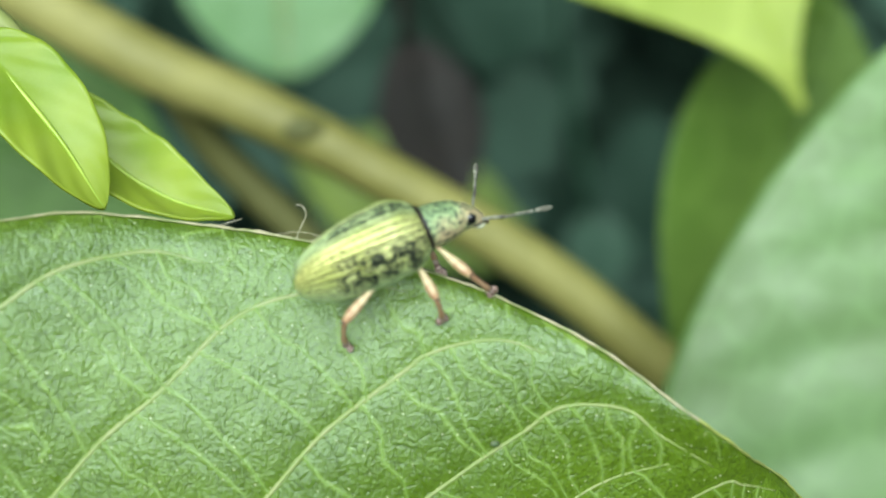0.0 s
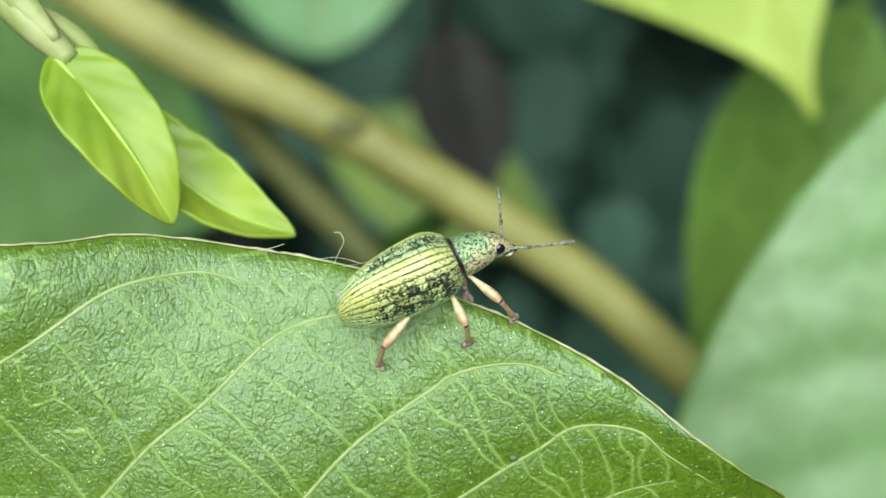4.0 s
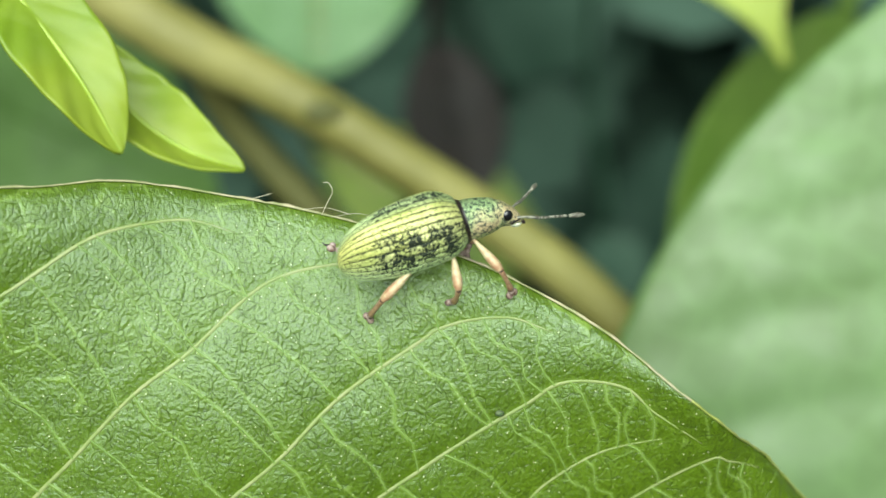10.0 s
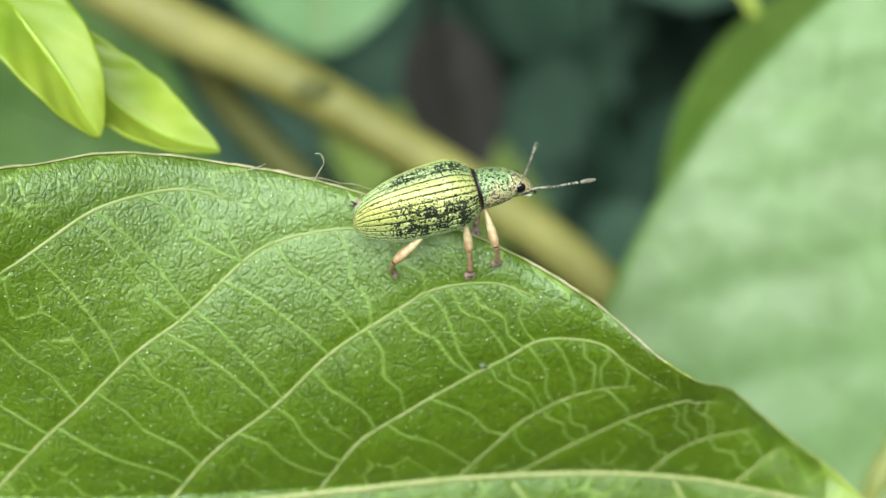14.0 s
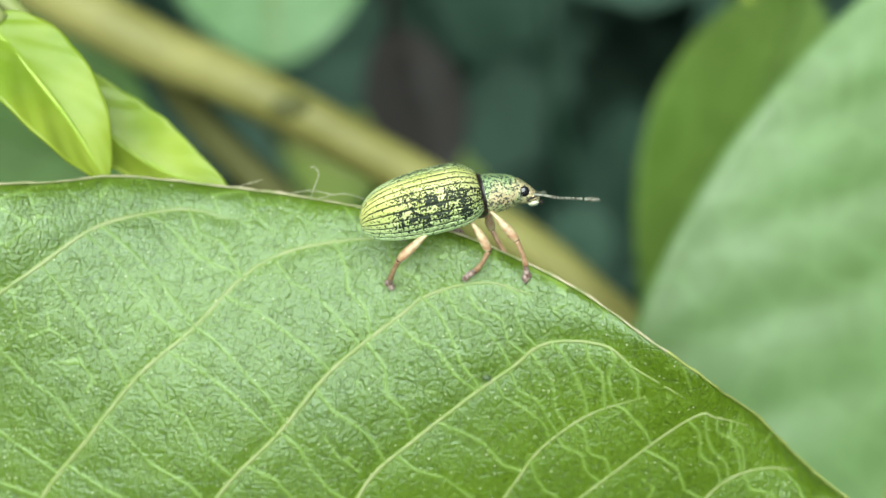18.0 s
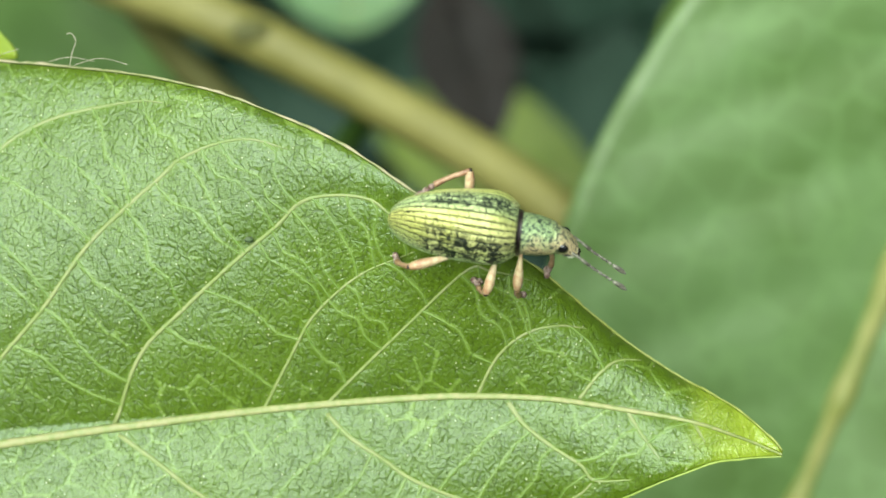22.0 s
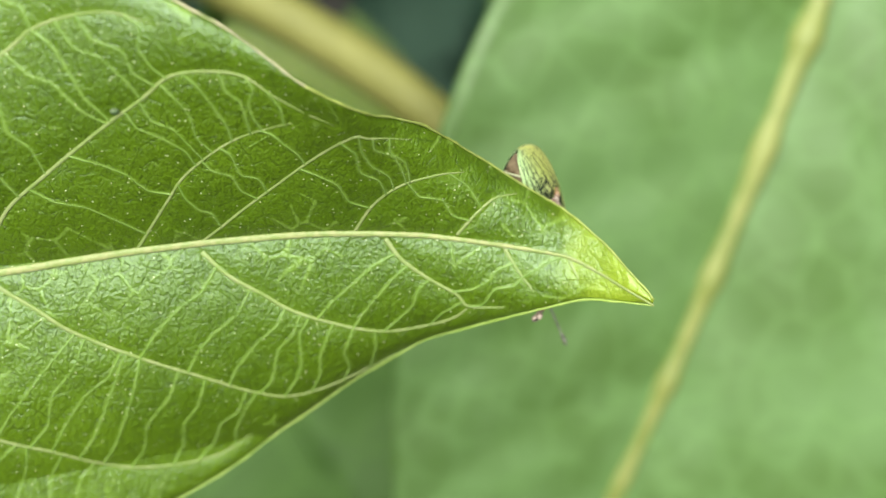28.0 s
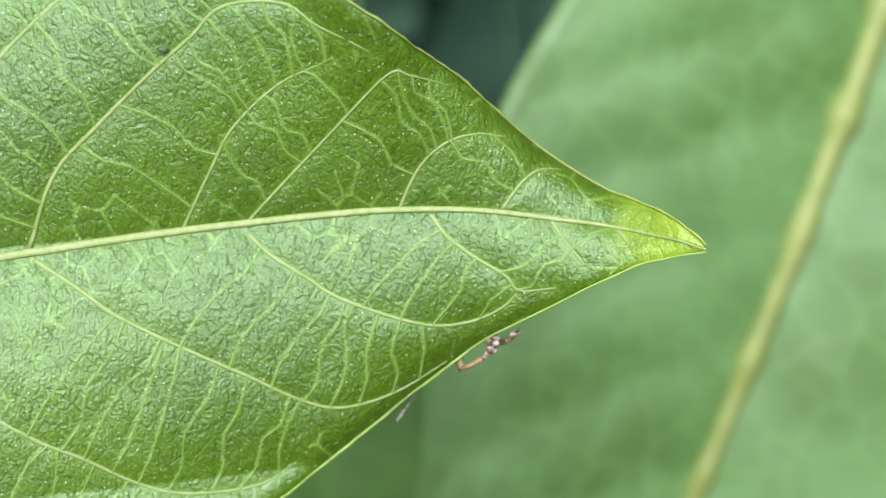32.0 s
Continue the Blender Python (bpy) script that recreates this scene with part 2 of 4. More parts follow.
def pronotum_material():
    n = Nodes("scaled_collar")
    sep = n.t.nodes.new("ShaderNodeSeparateXYZ")
    n.link(n.mm, sep.inputs[0])
    back = n.step(n.calc("ADD", sep.outputs[2], n.calc("MULTIPLY", n.noise(2.2, 3), 0.7)), 0.25, 0.75)
    tone = n.mix(n.step(n.noise(1.6, 3), 0.35, 0.65), (0.38, 0.45, 0.21), (0.56, 0.45, 0.25))
    tone = n.mix(n.calc("MULTIPLY", back, 0.85), tone, (0.24, 0.37, 0.17))
    fleck = n.step(n.noise(10.0, 3, 0.6), 0.515, 0.545)
    tone = n.mix(n.calc("MULTIPLY", fleck, 0.9), tone, (0.012, 0.03, 0.025))
    bump = n.bump(n.cells(14.0, "F1"), 0.7, 0.05)
    return n.done(tone, 0.42, 0.2, bump, 0.5)


M_LEAF = blade_material("leaf_green", (0.088, 0.162, 0.003), (0.128, 0.222, 0.006), (0.45, 0.57, 0.006), (0.19, 0.31, 0.022), rough=0.39, tip=(0.46, 0.58, 0.05))
M_VEIN = simple("vein_pale", (0.24, 0.32, 0.09), (0.34, 0.38, 0.16), 1.5, 0.45, depth=0.05, through=(0.5, 0.6, 0.15))
M_VEINLET = simple("veinlet_pale", (0.19, 0.31, 0.06), (0.26, 0.38, 0.10), 1.5, 0.4, depth=0.03, through=(0.4, 0.6, 0.08))
M_MIDRIB = simple("midrib_straw", (0.26, 0.33, 0.10), (0.40, 0.40, 0.18), 3.0, 0.42, depth=0.06, through=(0.4, 0.5, 0.12))
M_RIM = simple("leaf_rim", (0.20, 0.23, 0.08), (0.40, 0.35, 0.22), 1.3, 0.5, depth=0.06)
M_RIMBROWN = simple("leaf_rim_brown", (0.25, 0.29, 0.06), (0.37, 0.41, 0.12), 0.7, 0.5, depth=0.05)
M_RIMGREEN = simple("leaf_rim_green", (0.24, 0.34, 0.06), (0.36, 0.46, 0.12), 0.7, 0.5, depth=0.05)
M_YOUNG = blade_material("young_leaf", (0.20, 0.33, 0.02), (0.38, 0.48, 0.055), (0.60, 0.68, 0.04), (0.42, 0.55, 0.13), 0.45, 0.36, 0.0)
M_YVEIN = simple("young_vein", (0.32, 0.46, 0.05), (0.42, 0.55, 0.09), 1.0, 0.35, depth=0.03, through=(0.7, 0.85, 0.15))
M_SHOOT = simple("shoot_pale", (0.20, 0.25, 0.06), (0.32, 0.33, 0.14), 0.4, 0.5, depth=0.1)
M_BACK = plain_leaf("broad_leaf", (0.098, 0.18, 0.043), (0.155, 0.27, 0.095), (0.26, 0.44, 0.05), rough=0.45, spec=0.72)
M_BACKVEIN = simple("broad_leaf_vein", (0.16, 0.19, 0.04), (0.24, 0.25, 0.075), 0.3, 0.5, depth=0.1)
M_ROUND = plain_leaf("round_leaf", (0.14, 0.30, 0.10), (0.22, 0.40, 0.19), (0.3, 0.5, 0.08), 0.06, 0.3)
M_LIME = plain_leaf("lime_leaf", (0.30, 0.39, 0.045), (0.42, 0.50, 0.10), (0.52, 0.64, 0.04), 0.06, 0.4)
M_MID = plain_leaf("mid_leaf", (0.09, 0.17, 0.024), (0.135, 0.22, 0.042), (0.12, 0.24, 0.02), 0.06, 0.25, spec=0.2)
# leaf green darkened to carry the shade on the leaves behind
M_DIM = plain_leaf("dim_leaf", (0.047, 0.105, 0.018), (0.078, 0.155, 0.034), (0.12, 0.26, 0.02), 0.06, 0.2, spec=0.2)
M_OLIVE = plain_leaf("olive_leaf", (0.12, 0.19, 0.02), (0.19, 0.27, 0.035), (0.28, 0.38, 0.03), 0.06, 0.25)
M_STEM = simple("stem_olive", (0.178, 0.168, 0.041), (0.275, 0.256, 0.076), 0.12, 0.6, depth=0.4)
M_DARKSTEM = simple("stem_dark", (0.06, 0.068, 0.014), (0.10, 0.10, 0.024), 0.1, 0.7, depth=0.4)
# near-black base: the shade deep among the shrubs is in this colour
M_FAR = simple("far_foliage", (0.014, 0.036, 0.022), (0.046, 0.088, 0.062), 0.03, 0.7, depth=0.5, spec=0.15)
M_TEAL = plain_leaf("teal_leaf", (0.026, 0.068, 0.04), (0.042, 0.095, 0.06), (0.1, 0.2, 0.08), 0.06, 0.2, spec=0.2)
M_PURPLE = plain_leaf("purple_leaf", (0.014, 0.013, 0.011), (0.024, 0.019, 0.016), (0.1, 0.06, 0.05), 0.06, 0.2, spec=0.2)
M_SOIL = simple("soil", (0.012, 0.010, 0.007), (0.035, 0.024, 0.02), 0.02, 0.9, depth=4.0, spec=0.2)
M_ELYTRA, M_PRONOTUM = elytra_material(), pronotum_material()
M_BELLY = simple("belly_brown", (0.09, 0.055, 0.035), (0.22, 0.16, 0.10), 4.0, 0.4, depth=0.04)
M_BELLYPALE = simple("belly_scales", (0.38, 0.42, 0.24), (0.58, 0.58, 0.40), 5.0, 0.5, depth=0.04)
M_COLLAR = simple("joint_dark", (0.010, 0.007, 0.006), (0.028, 0.018, 0.014), 4.0, 0.4, depth=0.02)
M_FEMUR = simple("leg_scaled", (0.38, 0.20, 0.11), (0.54, 0.45, 0.26), 4.0, 0.4, depth=0.03)
M_TIBIA = simple("leg_tan", (0.24, 0.115, 0.06), (0.43, 0.27, 0.16), 4.0, 0.38, depth=0.03)
M_FOOT = simple("foot_pink_brown", (0.14, 0.07, 0.055), (0.48, 0.37, 0.32), 5.0, 0.4, depth=0.03)
M_CLAW = simple("claw_dark", (0.02, 0.012, 0.012), (0.05, 0.03, 0.03), 6.0, 0.3, depth=0.01)
M_ANTENNA = simple("antenna_grey", (0.06, 0.055, 0.04), (0.26, 0.26, 0.2), 7.0, 0.5, depth=0.03)
M_EYE = simple("eye_black", (0.004, 0.004, 0.004), (0.012, 0.012, 0.012), 8.0, 0.12, depth=0.01, coat=0.6)
M_MOUTH = simple("mouth_pale", (0.5, 0.55, 0.36), (0.7, 0.72, 0.55), 6.0, 0.4, depth=0.02)
M_FIBRE = simple("fibre", (0.35, 0.33, 0.22), (0.6, 0.56, 0.42), 3.0, 0.6, depth=0.01)
M_SPOT = simple("spot_dark", (0.05, 0.09, 0.03), (0.10, 0.13, 0.06), 4.0, 0.6, depth=0.05)


# ---- mesh helpers ----
def mesh(name, verts, faces, material, smooth=True):
    me = bpy.data.meshes.new(name)
    me.from_pydata([tuple(float(c) * MM for c in v) for v in verts], [], faces)
    me.materials.append(material)
    if smooth:
        me.polygons.foreach_set("use_smooth", [True] * len(me.polygons))
    me.update()
    return me


def part(name, verts, faces, material, parent, label="", place=None):
    ob = new(name, mesh(name, verts, faces, material))
    ob.parent = parent
    if place is not None:
        ob.matrix_basis = place
    if label:
        ob["label"] = label
    return ob


def curve(points, n):
    """A smooth line of n points through the given ones."""
    p = np.array(points, float)
    p = np.vstack([2 * p[0] - p[1], p, 2 * p[-1] - p[-2]])
    out = []
    for s in np.linspace(0, len(p) - 3 - 1e-9, n):
        i, u = int(s), s - int(s)
        a, b, c, d = p[i:i + 4]
        out.append(0.5 * (2 * b + (c - a) * u + (2 * a - 5 * b + 4 * c - d) * u * u + (3 * b - a - 3 * c + d) * u ** 3))
    return np.array(out)


def tube(line, radii, sides=8, caps=True, flat=1.0):
    """A tapered round bar along a line."""
    line = np.array(line, float)
    n = len(line)
    radii = np.broadcast_to(np.asarray(radii, float), (n,)) if np.ndim(radii) == 0 or len(radii) == n else np.interp(np.linspace(0, 1, n), np.linspace(0, 1, len(radii)), radii)
    tang = np.gradient(line, axis=0)
    tang /= np.linalg.norm(tang, axis=1, keepdims=True) + 1e-12
    side = np.cross(tang[0], (0, 0, 1.0))
    if np.linalg.norm(side) < 0.05:
        side = np.cross(tang[0], (0, 1.0, 0))
    verts, faces = [], []
    for k in range(n):
        side = side - tang[k] * (side @ tang[k])
        side /= np.linalg.norm(side) + 1e-12
        up = np.cross(side, tang[k])
        for j in range(sides):
            a = 2 * math.pi * j / sides
            verts.append(line[k] + radii[k] * (math.cos(a) * side + math.sin(a) * flat * up))
    for k in range(n - 1):
        for j in range(sides):
            a, b = k * sides + j, k * sides + (j + 1) % sides
            faces.append((a, b, b + sides, a + sides))
    if caps:
        faces += [tuple(range(sides))[::-1], tuple(range((n - 1) * sides, n * sides))]
    return verts, faces


def ball(c, r, n=10, m=8):
    verts, faces = [], []
    r = np.broadcast_to(r, (3,))
    for i in range(m + 1):
        th = math.pi * (i + 0.02) / (m + 0.04)
        for j in range(n):
            ph = 2 * math.pi * j / n
            verts.append((c[0] + r[0] * math.sin(th) * math.cos(ph), c[1] + r[1] * math.sin(th) * math.sin(ph), c[2] + r[2] * math.cos(th)))
    for i in range(m):
        for j in range(n):
            a, b = i * n + j, i * n + (j + 1) % n
            faces.append((a, b, b + n, a + n))
    faces += [tuple(range(n))[::-1], tuple(range(m * n, m * n + n))]
    return verts, faces


def joined(*pieces):
    verts, faces = [], []
    for v, f in pieces:
        k = len(verts)
        verts += list(v)
        faces += [tuple(i + k for i in q) for q in f]
    return verts, faces


def grid(rows, cols):
    return [(i * cols + j, i * cols + j + 1, (i + 1) * cols + j + 1, (i + 1) * cols + j) for i in range(rows - 1) for j in range(cols - 1)]


# ---- the leaf on which the weevil walks ----
UPPER = [(-50, -9.6), (-47, -4), (-42, 1.5), (-35, 4.2), (-28, 5.2), (-20.8, 5.6), (-17.1, 6.15), (-13, 5.9), (-9.2, 5.4), (-5.6, 4.55), (-2.4, 3.4),
         (0.7, 1.78), (3, 0.08), (5.3, -1.3), (6.2, -1.7), (7.2, -2.2), (8.3, -3.0), (9.9, -4.25), (11.3, -5.25), (12.6, -6.1), (13.8, -6.95), (14.6, -7.75), (15.2, -8.4), (15.45, -8.75)]
LOWER = [(-50, -9.9), (-47, -15), (-42, -20), (-34, -23), (-22, -24), (-12, -22.2), (-6, -19.8), (-2, -18.0), (0.1, -16.8), (1.6, -15.7), (2.9, -14.75), (4, -13.95), (5, -13.2),
         (6.1, -12.45), (7.2, -11.7), (7.9, -11.3), (8.6, -11.0), (9.3, -10.7), (10.5, -10.2), (11.7, -9.7), (12.9, -9.25), (13.3, -9.1), (14.2, -9.0), (15.45, -8.95)]
MIDRIB = [(-50, -9.75), (-30, -9.4), (-15.6, -8.5), (-8.9, -7.7), (-2.7, -7.0), (2.5, -6.65), (5, -6.62), (7.7, -6.78), (10.6, -7.25), (12.6, -7.65), (14, -8.2), (15.4, -8.88)]
SHAPE = (-2.162, 0.270, 1.510, 1.087, 0.671, -0.117, -0.258, -0.037, 0.448, 0.351, 0.080, -0.223, -0.186)


def line_of(points):
    c = curve(points, 400)
    return c[:, 0], c[:, 1]


UP_L, LOW_L, MID_L = line_of(UPPER), line_of(LOWER), line_of(MIDRIB)


def ridge(x):
    return np.interp(x, (-40, -20, -3, 2, 6, 10, 13, 15.3), (-9.4, -8.2, -7.0, -6.6, -6.6, -7.0, -7.5, -8.15))


def lie(x, y):
    """The height of the blade: a trough along the midrib whose halves roll and twist towards the tip."""
    x, y = np.asarray(x, float), np.asarray(y, float)
    far = np.maximum(-21 - x, 0)
    x = np.maximum(x, -21)
    d = y - ridge(x)
    u, l, s = np.clip(d, 0, 15), np.clip(-d, 0, 9), x / 15
    terms = (1 + 0 * s, s, s ** 2, s ** 3, u, u * s, u * s * s, u * u / 5, u * u * s / 5, u * u * s * s / 5, l, l * s, l * l / 5)
    z = sum(c * v for c, v in zip(SHAPE, terms)) - 0.05 * far
    # the margins curl: up at the shoulder, back before the tip
    top, low = np.interp(x, *UP_L), np.interp(x, *LOW_L)
    curl_up = np.interp(x, (-21, -17, -13, -10, -7, -4.5, -2, 1, 2.3, 3.3, 4.5, 5.3, 6.3, 7.3, 8.3, 9.9, 12.6, 13.8, 14.6, 15.4),
                        (-1.6, -0.5, 0.1, 0.15, 0.1, -0.2, -0.9, -0.8, -0.1, 0.6, 0.5, 0, -1.1, -2.0, -2.6, -3.0, -2.9, -1.5, -0.2, 0.15))
    curl_low = np.interp(x, (-14, -3, 0.1, 1.6, 2.9, 4, 6.1, 7.2, 8.6, 10.5, 12.9, 14.2, 15.4), (-0.7, -0.5, -0.3, -0.2, -0.4, -0.7, -0.9, -1.0, -0.7, -0.4, 0.1, 0.35, 0.2))
    return z + curl_up * np.exp(-np.maximum(top - y, 0) / 1.5) + curl_low * np.exp(-np.maximum(y - low, 0) / 1.8)


def ripple(x, y):
    return np.array([0.05 * noise.noise((a * 0.3, b * 0.3, 3.1)) + 0.055 * noise.noise((a * 0.75, b * 0.75, 8.1)) for a, b in zip(np.ravel(x), np.ravel(y))])


def skin(x, y):
    """The blade's height at its veins."""
    return lie(x, y) - 0.2 + ripple(x, y)


SIDE_UP = [
    [(-30, -9.3), (-26.5, -4.5), (-23, 0.0), (-20, 2.4), (-18.1, 3.9), (-16.8, 4.5), (-15.1, 4.9), (-14.1, 4.9), (-12.9, 4.6)],
    [(-21.8, -8.9), (-19.5, -5.6), (-18.1, -3.9), (-16.1, -1.4), (-14.2, 0.3), (-12.3, 2.4), (-10.9, 3.3), (-9, 3.8), (-7.1, 3.95), (-6.2, 3.8)],
    [(-14.6, -8.4), (-12.9, -5.6), (-10.8, -3.4), (-8.8, -0.95), (-6.2, 1.2), (-5.6, 1.7), (-4.4, 2.15), (-3, 2.3), (-1.6, 1.9)],
    [(-8.6, -7.6), (-7.4, -5.1), (-5.8, -3.6), (-3.6, -1.8), (-2.1, -0.7), (-1.2, 0.05), (0, 0.25), (1.3, 0.05), (2.3, -0.7), (4.2, -1.75)],
    [(-3.1, -7.1), (-1.8, -5.0), (-0.9, -3.7), (0.8, -2.4), (2.8, -1.7)],
    [(-0.8, -6.9), (1.6, -4.8), (4.5, -2.45), (5.5, -2.4), (6.9, -2.65)],
    [(4.8, -6.7), (5.6, -5.3), (6.6, -4.5), (7.8, -4.2), (8.9, -4.25)],
    [(8.6, -6.75), (9.3, -5.9), (10.0, -5.4), (10.9, -5.35)],
]
SIDE_LOW = [
    [(-24, -9.30), (-21.5, -12.20), (-18, -15.20), (-13.5, -17.70), (-9.5, -19.10), (-6, -18.80)],
    [(-15.5, -8.80), (-13, -11.40), (-8.8, -14.20), (-6.9, -15.10), (-5.2, -16.00), (-3.8, -16.45), (-2.2, -16.50), (-0.6, -16.25), (0.7, -15.50)],
    [(-8.4, -7.90), (-6.7, -9.10), (-5.7, -9.90), (-4.3, -10.70), (-2.7, -11.50), (-0.8, -12.40), (0.8, -13.20), (2.2, -13.60), (3.6, -13.40), (4.9, -12.90), (6.4, -12.05)],
    [(-0.7, -7.20), (0.2, -8.10), (1.4, -8.90), (2.3, -9.55), (3.4, -10.05), (5, -10.60), (6.2, -10.80), (7.5, -10.65), (8.5, -10.25), (9, -9.80)],
    [(6.0, -6.85), (6.6, -7.70), (7.6, -8.50), (8.6, -9.15), (9.1, -9.70), (10.4, -9.70)],
    [(10.3, -7.20), (10.8, -8.10), (11.4, -8.95)],
    [(12.6, -7.55), (13.0, -8.40)],
]


def areoles(X, Y, size, long, seed, slant):
    """The net of small veins: how far each point of the blade lies from the border of its mesh."""
    rng = np.random.RandomState(seed)
    a = np.where(Y > ridge(X), -slant, slant)
    wx = 0.35 * size * np.sin(X * 1.7 / size + 1.3 * np.sin(Y / size)) * 0.4
    U = ((X + wx) * np.cos(a) + Y * np.sin(a)) / (size * long)
    V = (-(X + wx) * np.sin(a) + Y * np.cos(a)) / size
    U, V = U + np.where(Y > ridge(X), 0, 37.3), V + np.where(Y > ridge(X), 0, 11.9)
    jit = rng.uniform(-0.42, 0.42, (160, 160, 2))
    best, second = np.full(U.shape, 9.0), np.full(U.shape, 9.0)
    iu, iv = np.floor(U).astype(int), np.floor(V).astype(int)
    for du in (-1, 0, 1):
        for dv in (-1, 0, 1):
            cu, cv = iu + du, iv + dv
            k = jit[cu % 160, cv % 160]
            d = np.hypot((cu + 0.5 + k[..., 0] - U) * 1.0, cv + 0.5 + k[..., 1] - V)
            second = np.where(d < best, best, np.minimum(second, d))
            best = np.minimum(best, d)
    return second - best


def densely(points):
    """The same kinked line with a point every eighth of a millimetre, its corners a little rounded."""
    p = np.array(points)
    at_ = np.concatenate([[0], np.cumsum(np.linalg.norm(np.diff(p, axis=0), axis=1))])
    q = np.linspace(0, at_[-1], max(5, int(at_[-1] / 0.12)))
    out = np.column_stack([np.interp(q, at_, p[:, 0]), np.interp(q, at_, p[:, 1])])
    out[1:-1] = 0.25 * out[:-2] + 0.5 * out[1:-1] + 0.25 * out[2:]
    return out


def ladder():
    """Thin cross veins, like the kinked rungs of a ladder between the side veins, and the short links between rungs."""
    rng = np.random.RandomState(21)
    lines, links = [], []
    for fan in (SIDE_UP, SIDE_LOW):
        for first, second in zip(fan[:-1], fan[1:]):
            a_line, b_line = curve(first, 120), curve(second, 120)
            span = float(np.linalg.norm(np.diff(a_line, axis=0), axis=1).sum())
            count, last, before = max(2, int(span / 1.3)), -9, None
            for k in range(count):
                a = a_line[int(np.clip((k + 0.6 + rng.uniform(-0.25, 0.25)) / (count + 0.4) * 119, 2, 117))]
                gap = np.linalg.norm(b_line - a, axis=1)
                j = int(np.argmin(gap))
                if gap[j] > 7 or gap[j] < 0.9 or j < 3 or j > 116 or a[0] < -26 or abs(j - last) < 5:
                    continue
                last = j
                b = b_line[int(np.clip(j + rng.randint(-4, 5), 1, 117))]
                across = np.array([-(b - a)[1], (b - a)[0]]) / np.linalg.norm(b - a)
                cuts = [0.24, 0.5, 0.76] if gap[j] > 2 else [0.5]
                sway = [rng.choice((-1, 1)) * rng.uniform(0.08, 0.24) for _ in cuts]
                rung = [a, *[a + (b - a) * (f + rng.uniform(-0.06, 0.06)) + across * w for f, w in zip(cuts, sway)], b]
                lines.append(rung)
                if before is not None and len(before) == len(rung) == 5:
                    for m in (1, 2, 3):
                        p, q = before[m], rung[m]
                        if 0.5 < np.linalg.norm(p - q) < 2.6 and rng.random_sample() < 0.55:
                            links.append([p, (p + q) / 2 + rng.uniform(-0.16, 0.16, 2), q])
                before = rung
    return lines, links


def build_leaf():
    root = tagged(new("leaf"), "broad mid-green pointed leaf with pale veins and a rolled rim", "leaf")
    xs = np.concatenate([np.linspace(-50, -23, 46)[:-1], np.linspace(-23, 15.42, 620)])
    up, low, mid = (np.interp(xs, *l) for l in (UP_L, LOW_L, MID_L))
    vs = np.linspace(-1, 1, 341)
    X = np.repeat(xs[:, None], len(vs), 1)
    Y = np.where(vs > 0, mid[:, None] + vs * (up - mid)[:, None], mid[:, None] + vs * (mid - low)[:, None])
    Z = lie(X, Y)
    # the blade swells between its veins
    def nearest(lines):
        pts = [p for l in lines for p in l]
        tree = kdtree.KDTree(len(pts))
        for k, p in enumerate(pts):
            tree.insert((p[0], p[1], 0.0), k)
        tree.balance()
        return np.array([tree.find((a, b, 0.0))[2] for a, b in zip(X.ravel(), Y.ravel())]).reshape(X.shape)

    sides = SIDE_UP + SIDE_LOW
    side = nearest([curve(l, 40 + 12 * len(l)) for l in [MIDRIB[1:]] + sides])
    rungs, links = ladder()
    cross = nearest([densely(r) for r in rungs])
    loose = areoles(X, Y, 1.1, 1.35, 5, 0.75)
    w = np.clip((cross - 0.6) / 0.4, 0, 1)
    big = cross * (1 - w) + np.minimum(cross, loose) * w
    small = areoles(X, Y, 0.5, 1.2, 9, 0.5)
    free = 1 - np.exp(-(side / 0.35) ** 2)
    Z = Z + 0.06 + 0.075 * (1 - np.exp(-side / 0.6)) + free * (0.02 * np.exp(-(big / 0.10) ** 2) + 0.035 * (1 - np.exp(-big / 0.3)) + 0.012 * (1 - np.exp(-small / 0.22))) - 0.2
    Z = Z + ripple(X, Y).reshape(Z.shape)
    # the rim rolls back
    rim = np.minimum((up[:, None] - Y), (Y - low[:, None]))
    Z = Z - 0.32 * np.exp(-rim / 0.28)
    verts = np.stack([X, Y, Z], -1).reshape(-1, 3)
    blade = part("blade", verts, [q[::-1] for q in grid(len(xs), len(vs))], M_LEAF, root)
    for key, vals in (("side_vein", side), ("net", big)):
        blade.data.attributes.new(key, "FLOAT", "POINT").data.foreach_set("value", vals.ravel().astype(np.float32))
    thick = blade.modifiers.new("thickness", "SOLIDIFY")
    thick.thickness, thick.offset = 0.16 * MM, -1.0

    def on(points, n, lift):
        c = curve(points, n)
        return np.column_stack([c, skin(c[:, 0], c[:, 1]) + lift])

    part("midrib", *tube(on(MIDRIB, 160, 0.125), (0.2, 0.17, 0.145, 0.12, 0.095, 0.065, 0.035), 10, True, 0.5), M_MIDRIB, root, "pale straw-green midrib")
    for k, pts in enumerate(SIDE_UP + SIDE_LOW):
        thin = 0.074 if len(pts) > 5 else 0.058
        part("side_vein", *tube(on(pts, 50, 0.068), (thin * 1.15, thin, thin * 0.9, thin * 0.75, thin * 0.3), 8, True, 0.36), M_VEIN, root)
    for line, r in [(l, 1.0) for l in rungs] + [(l, 0.65) for l in links]:
        path = densely(line)
        d = np.minimum(np.linalg.norm(path - path[0], axis=1), np.linalg.norm(path - path[-1], axis=1))
        z = skin(path[:, 0], path[:, 1]) + 0.06 + 0.075 * (1 - np.exp(-d / 0.6)) + (0.026 if r == 1 else 0.016)
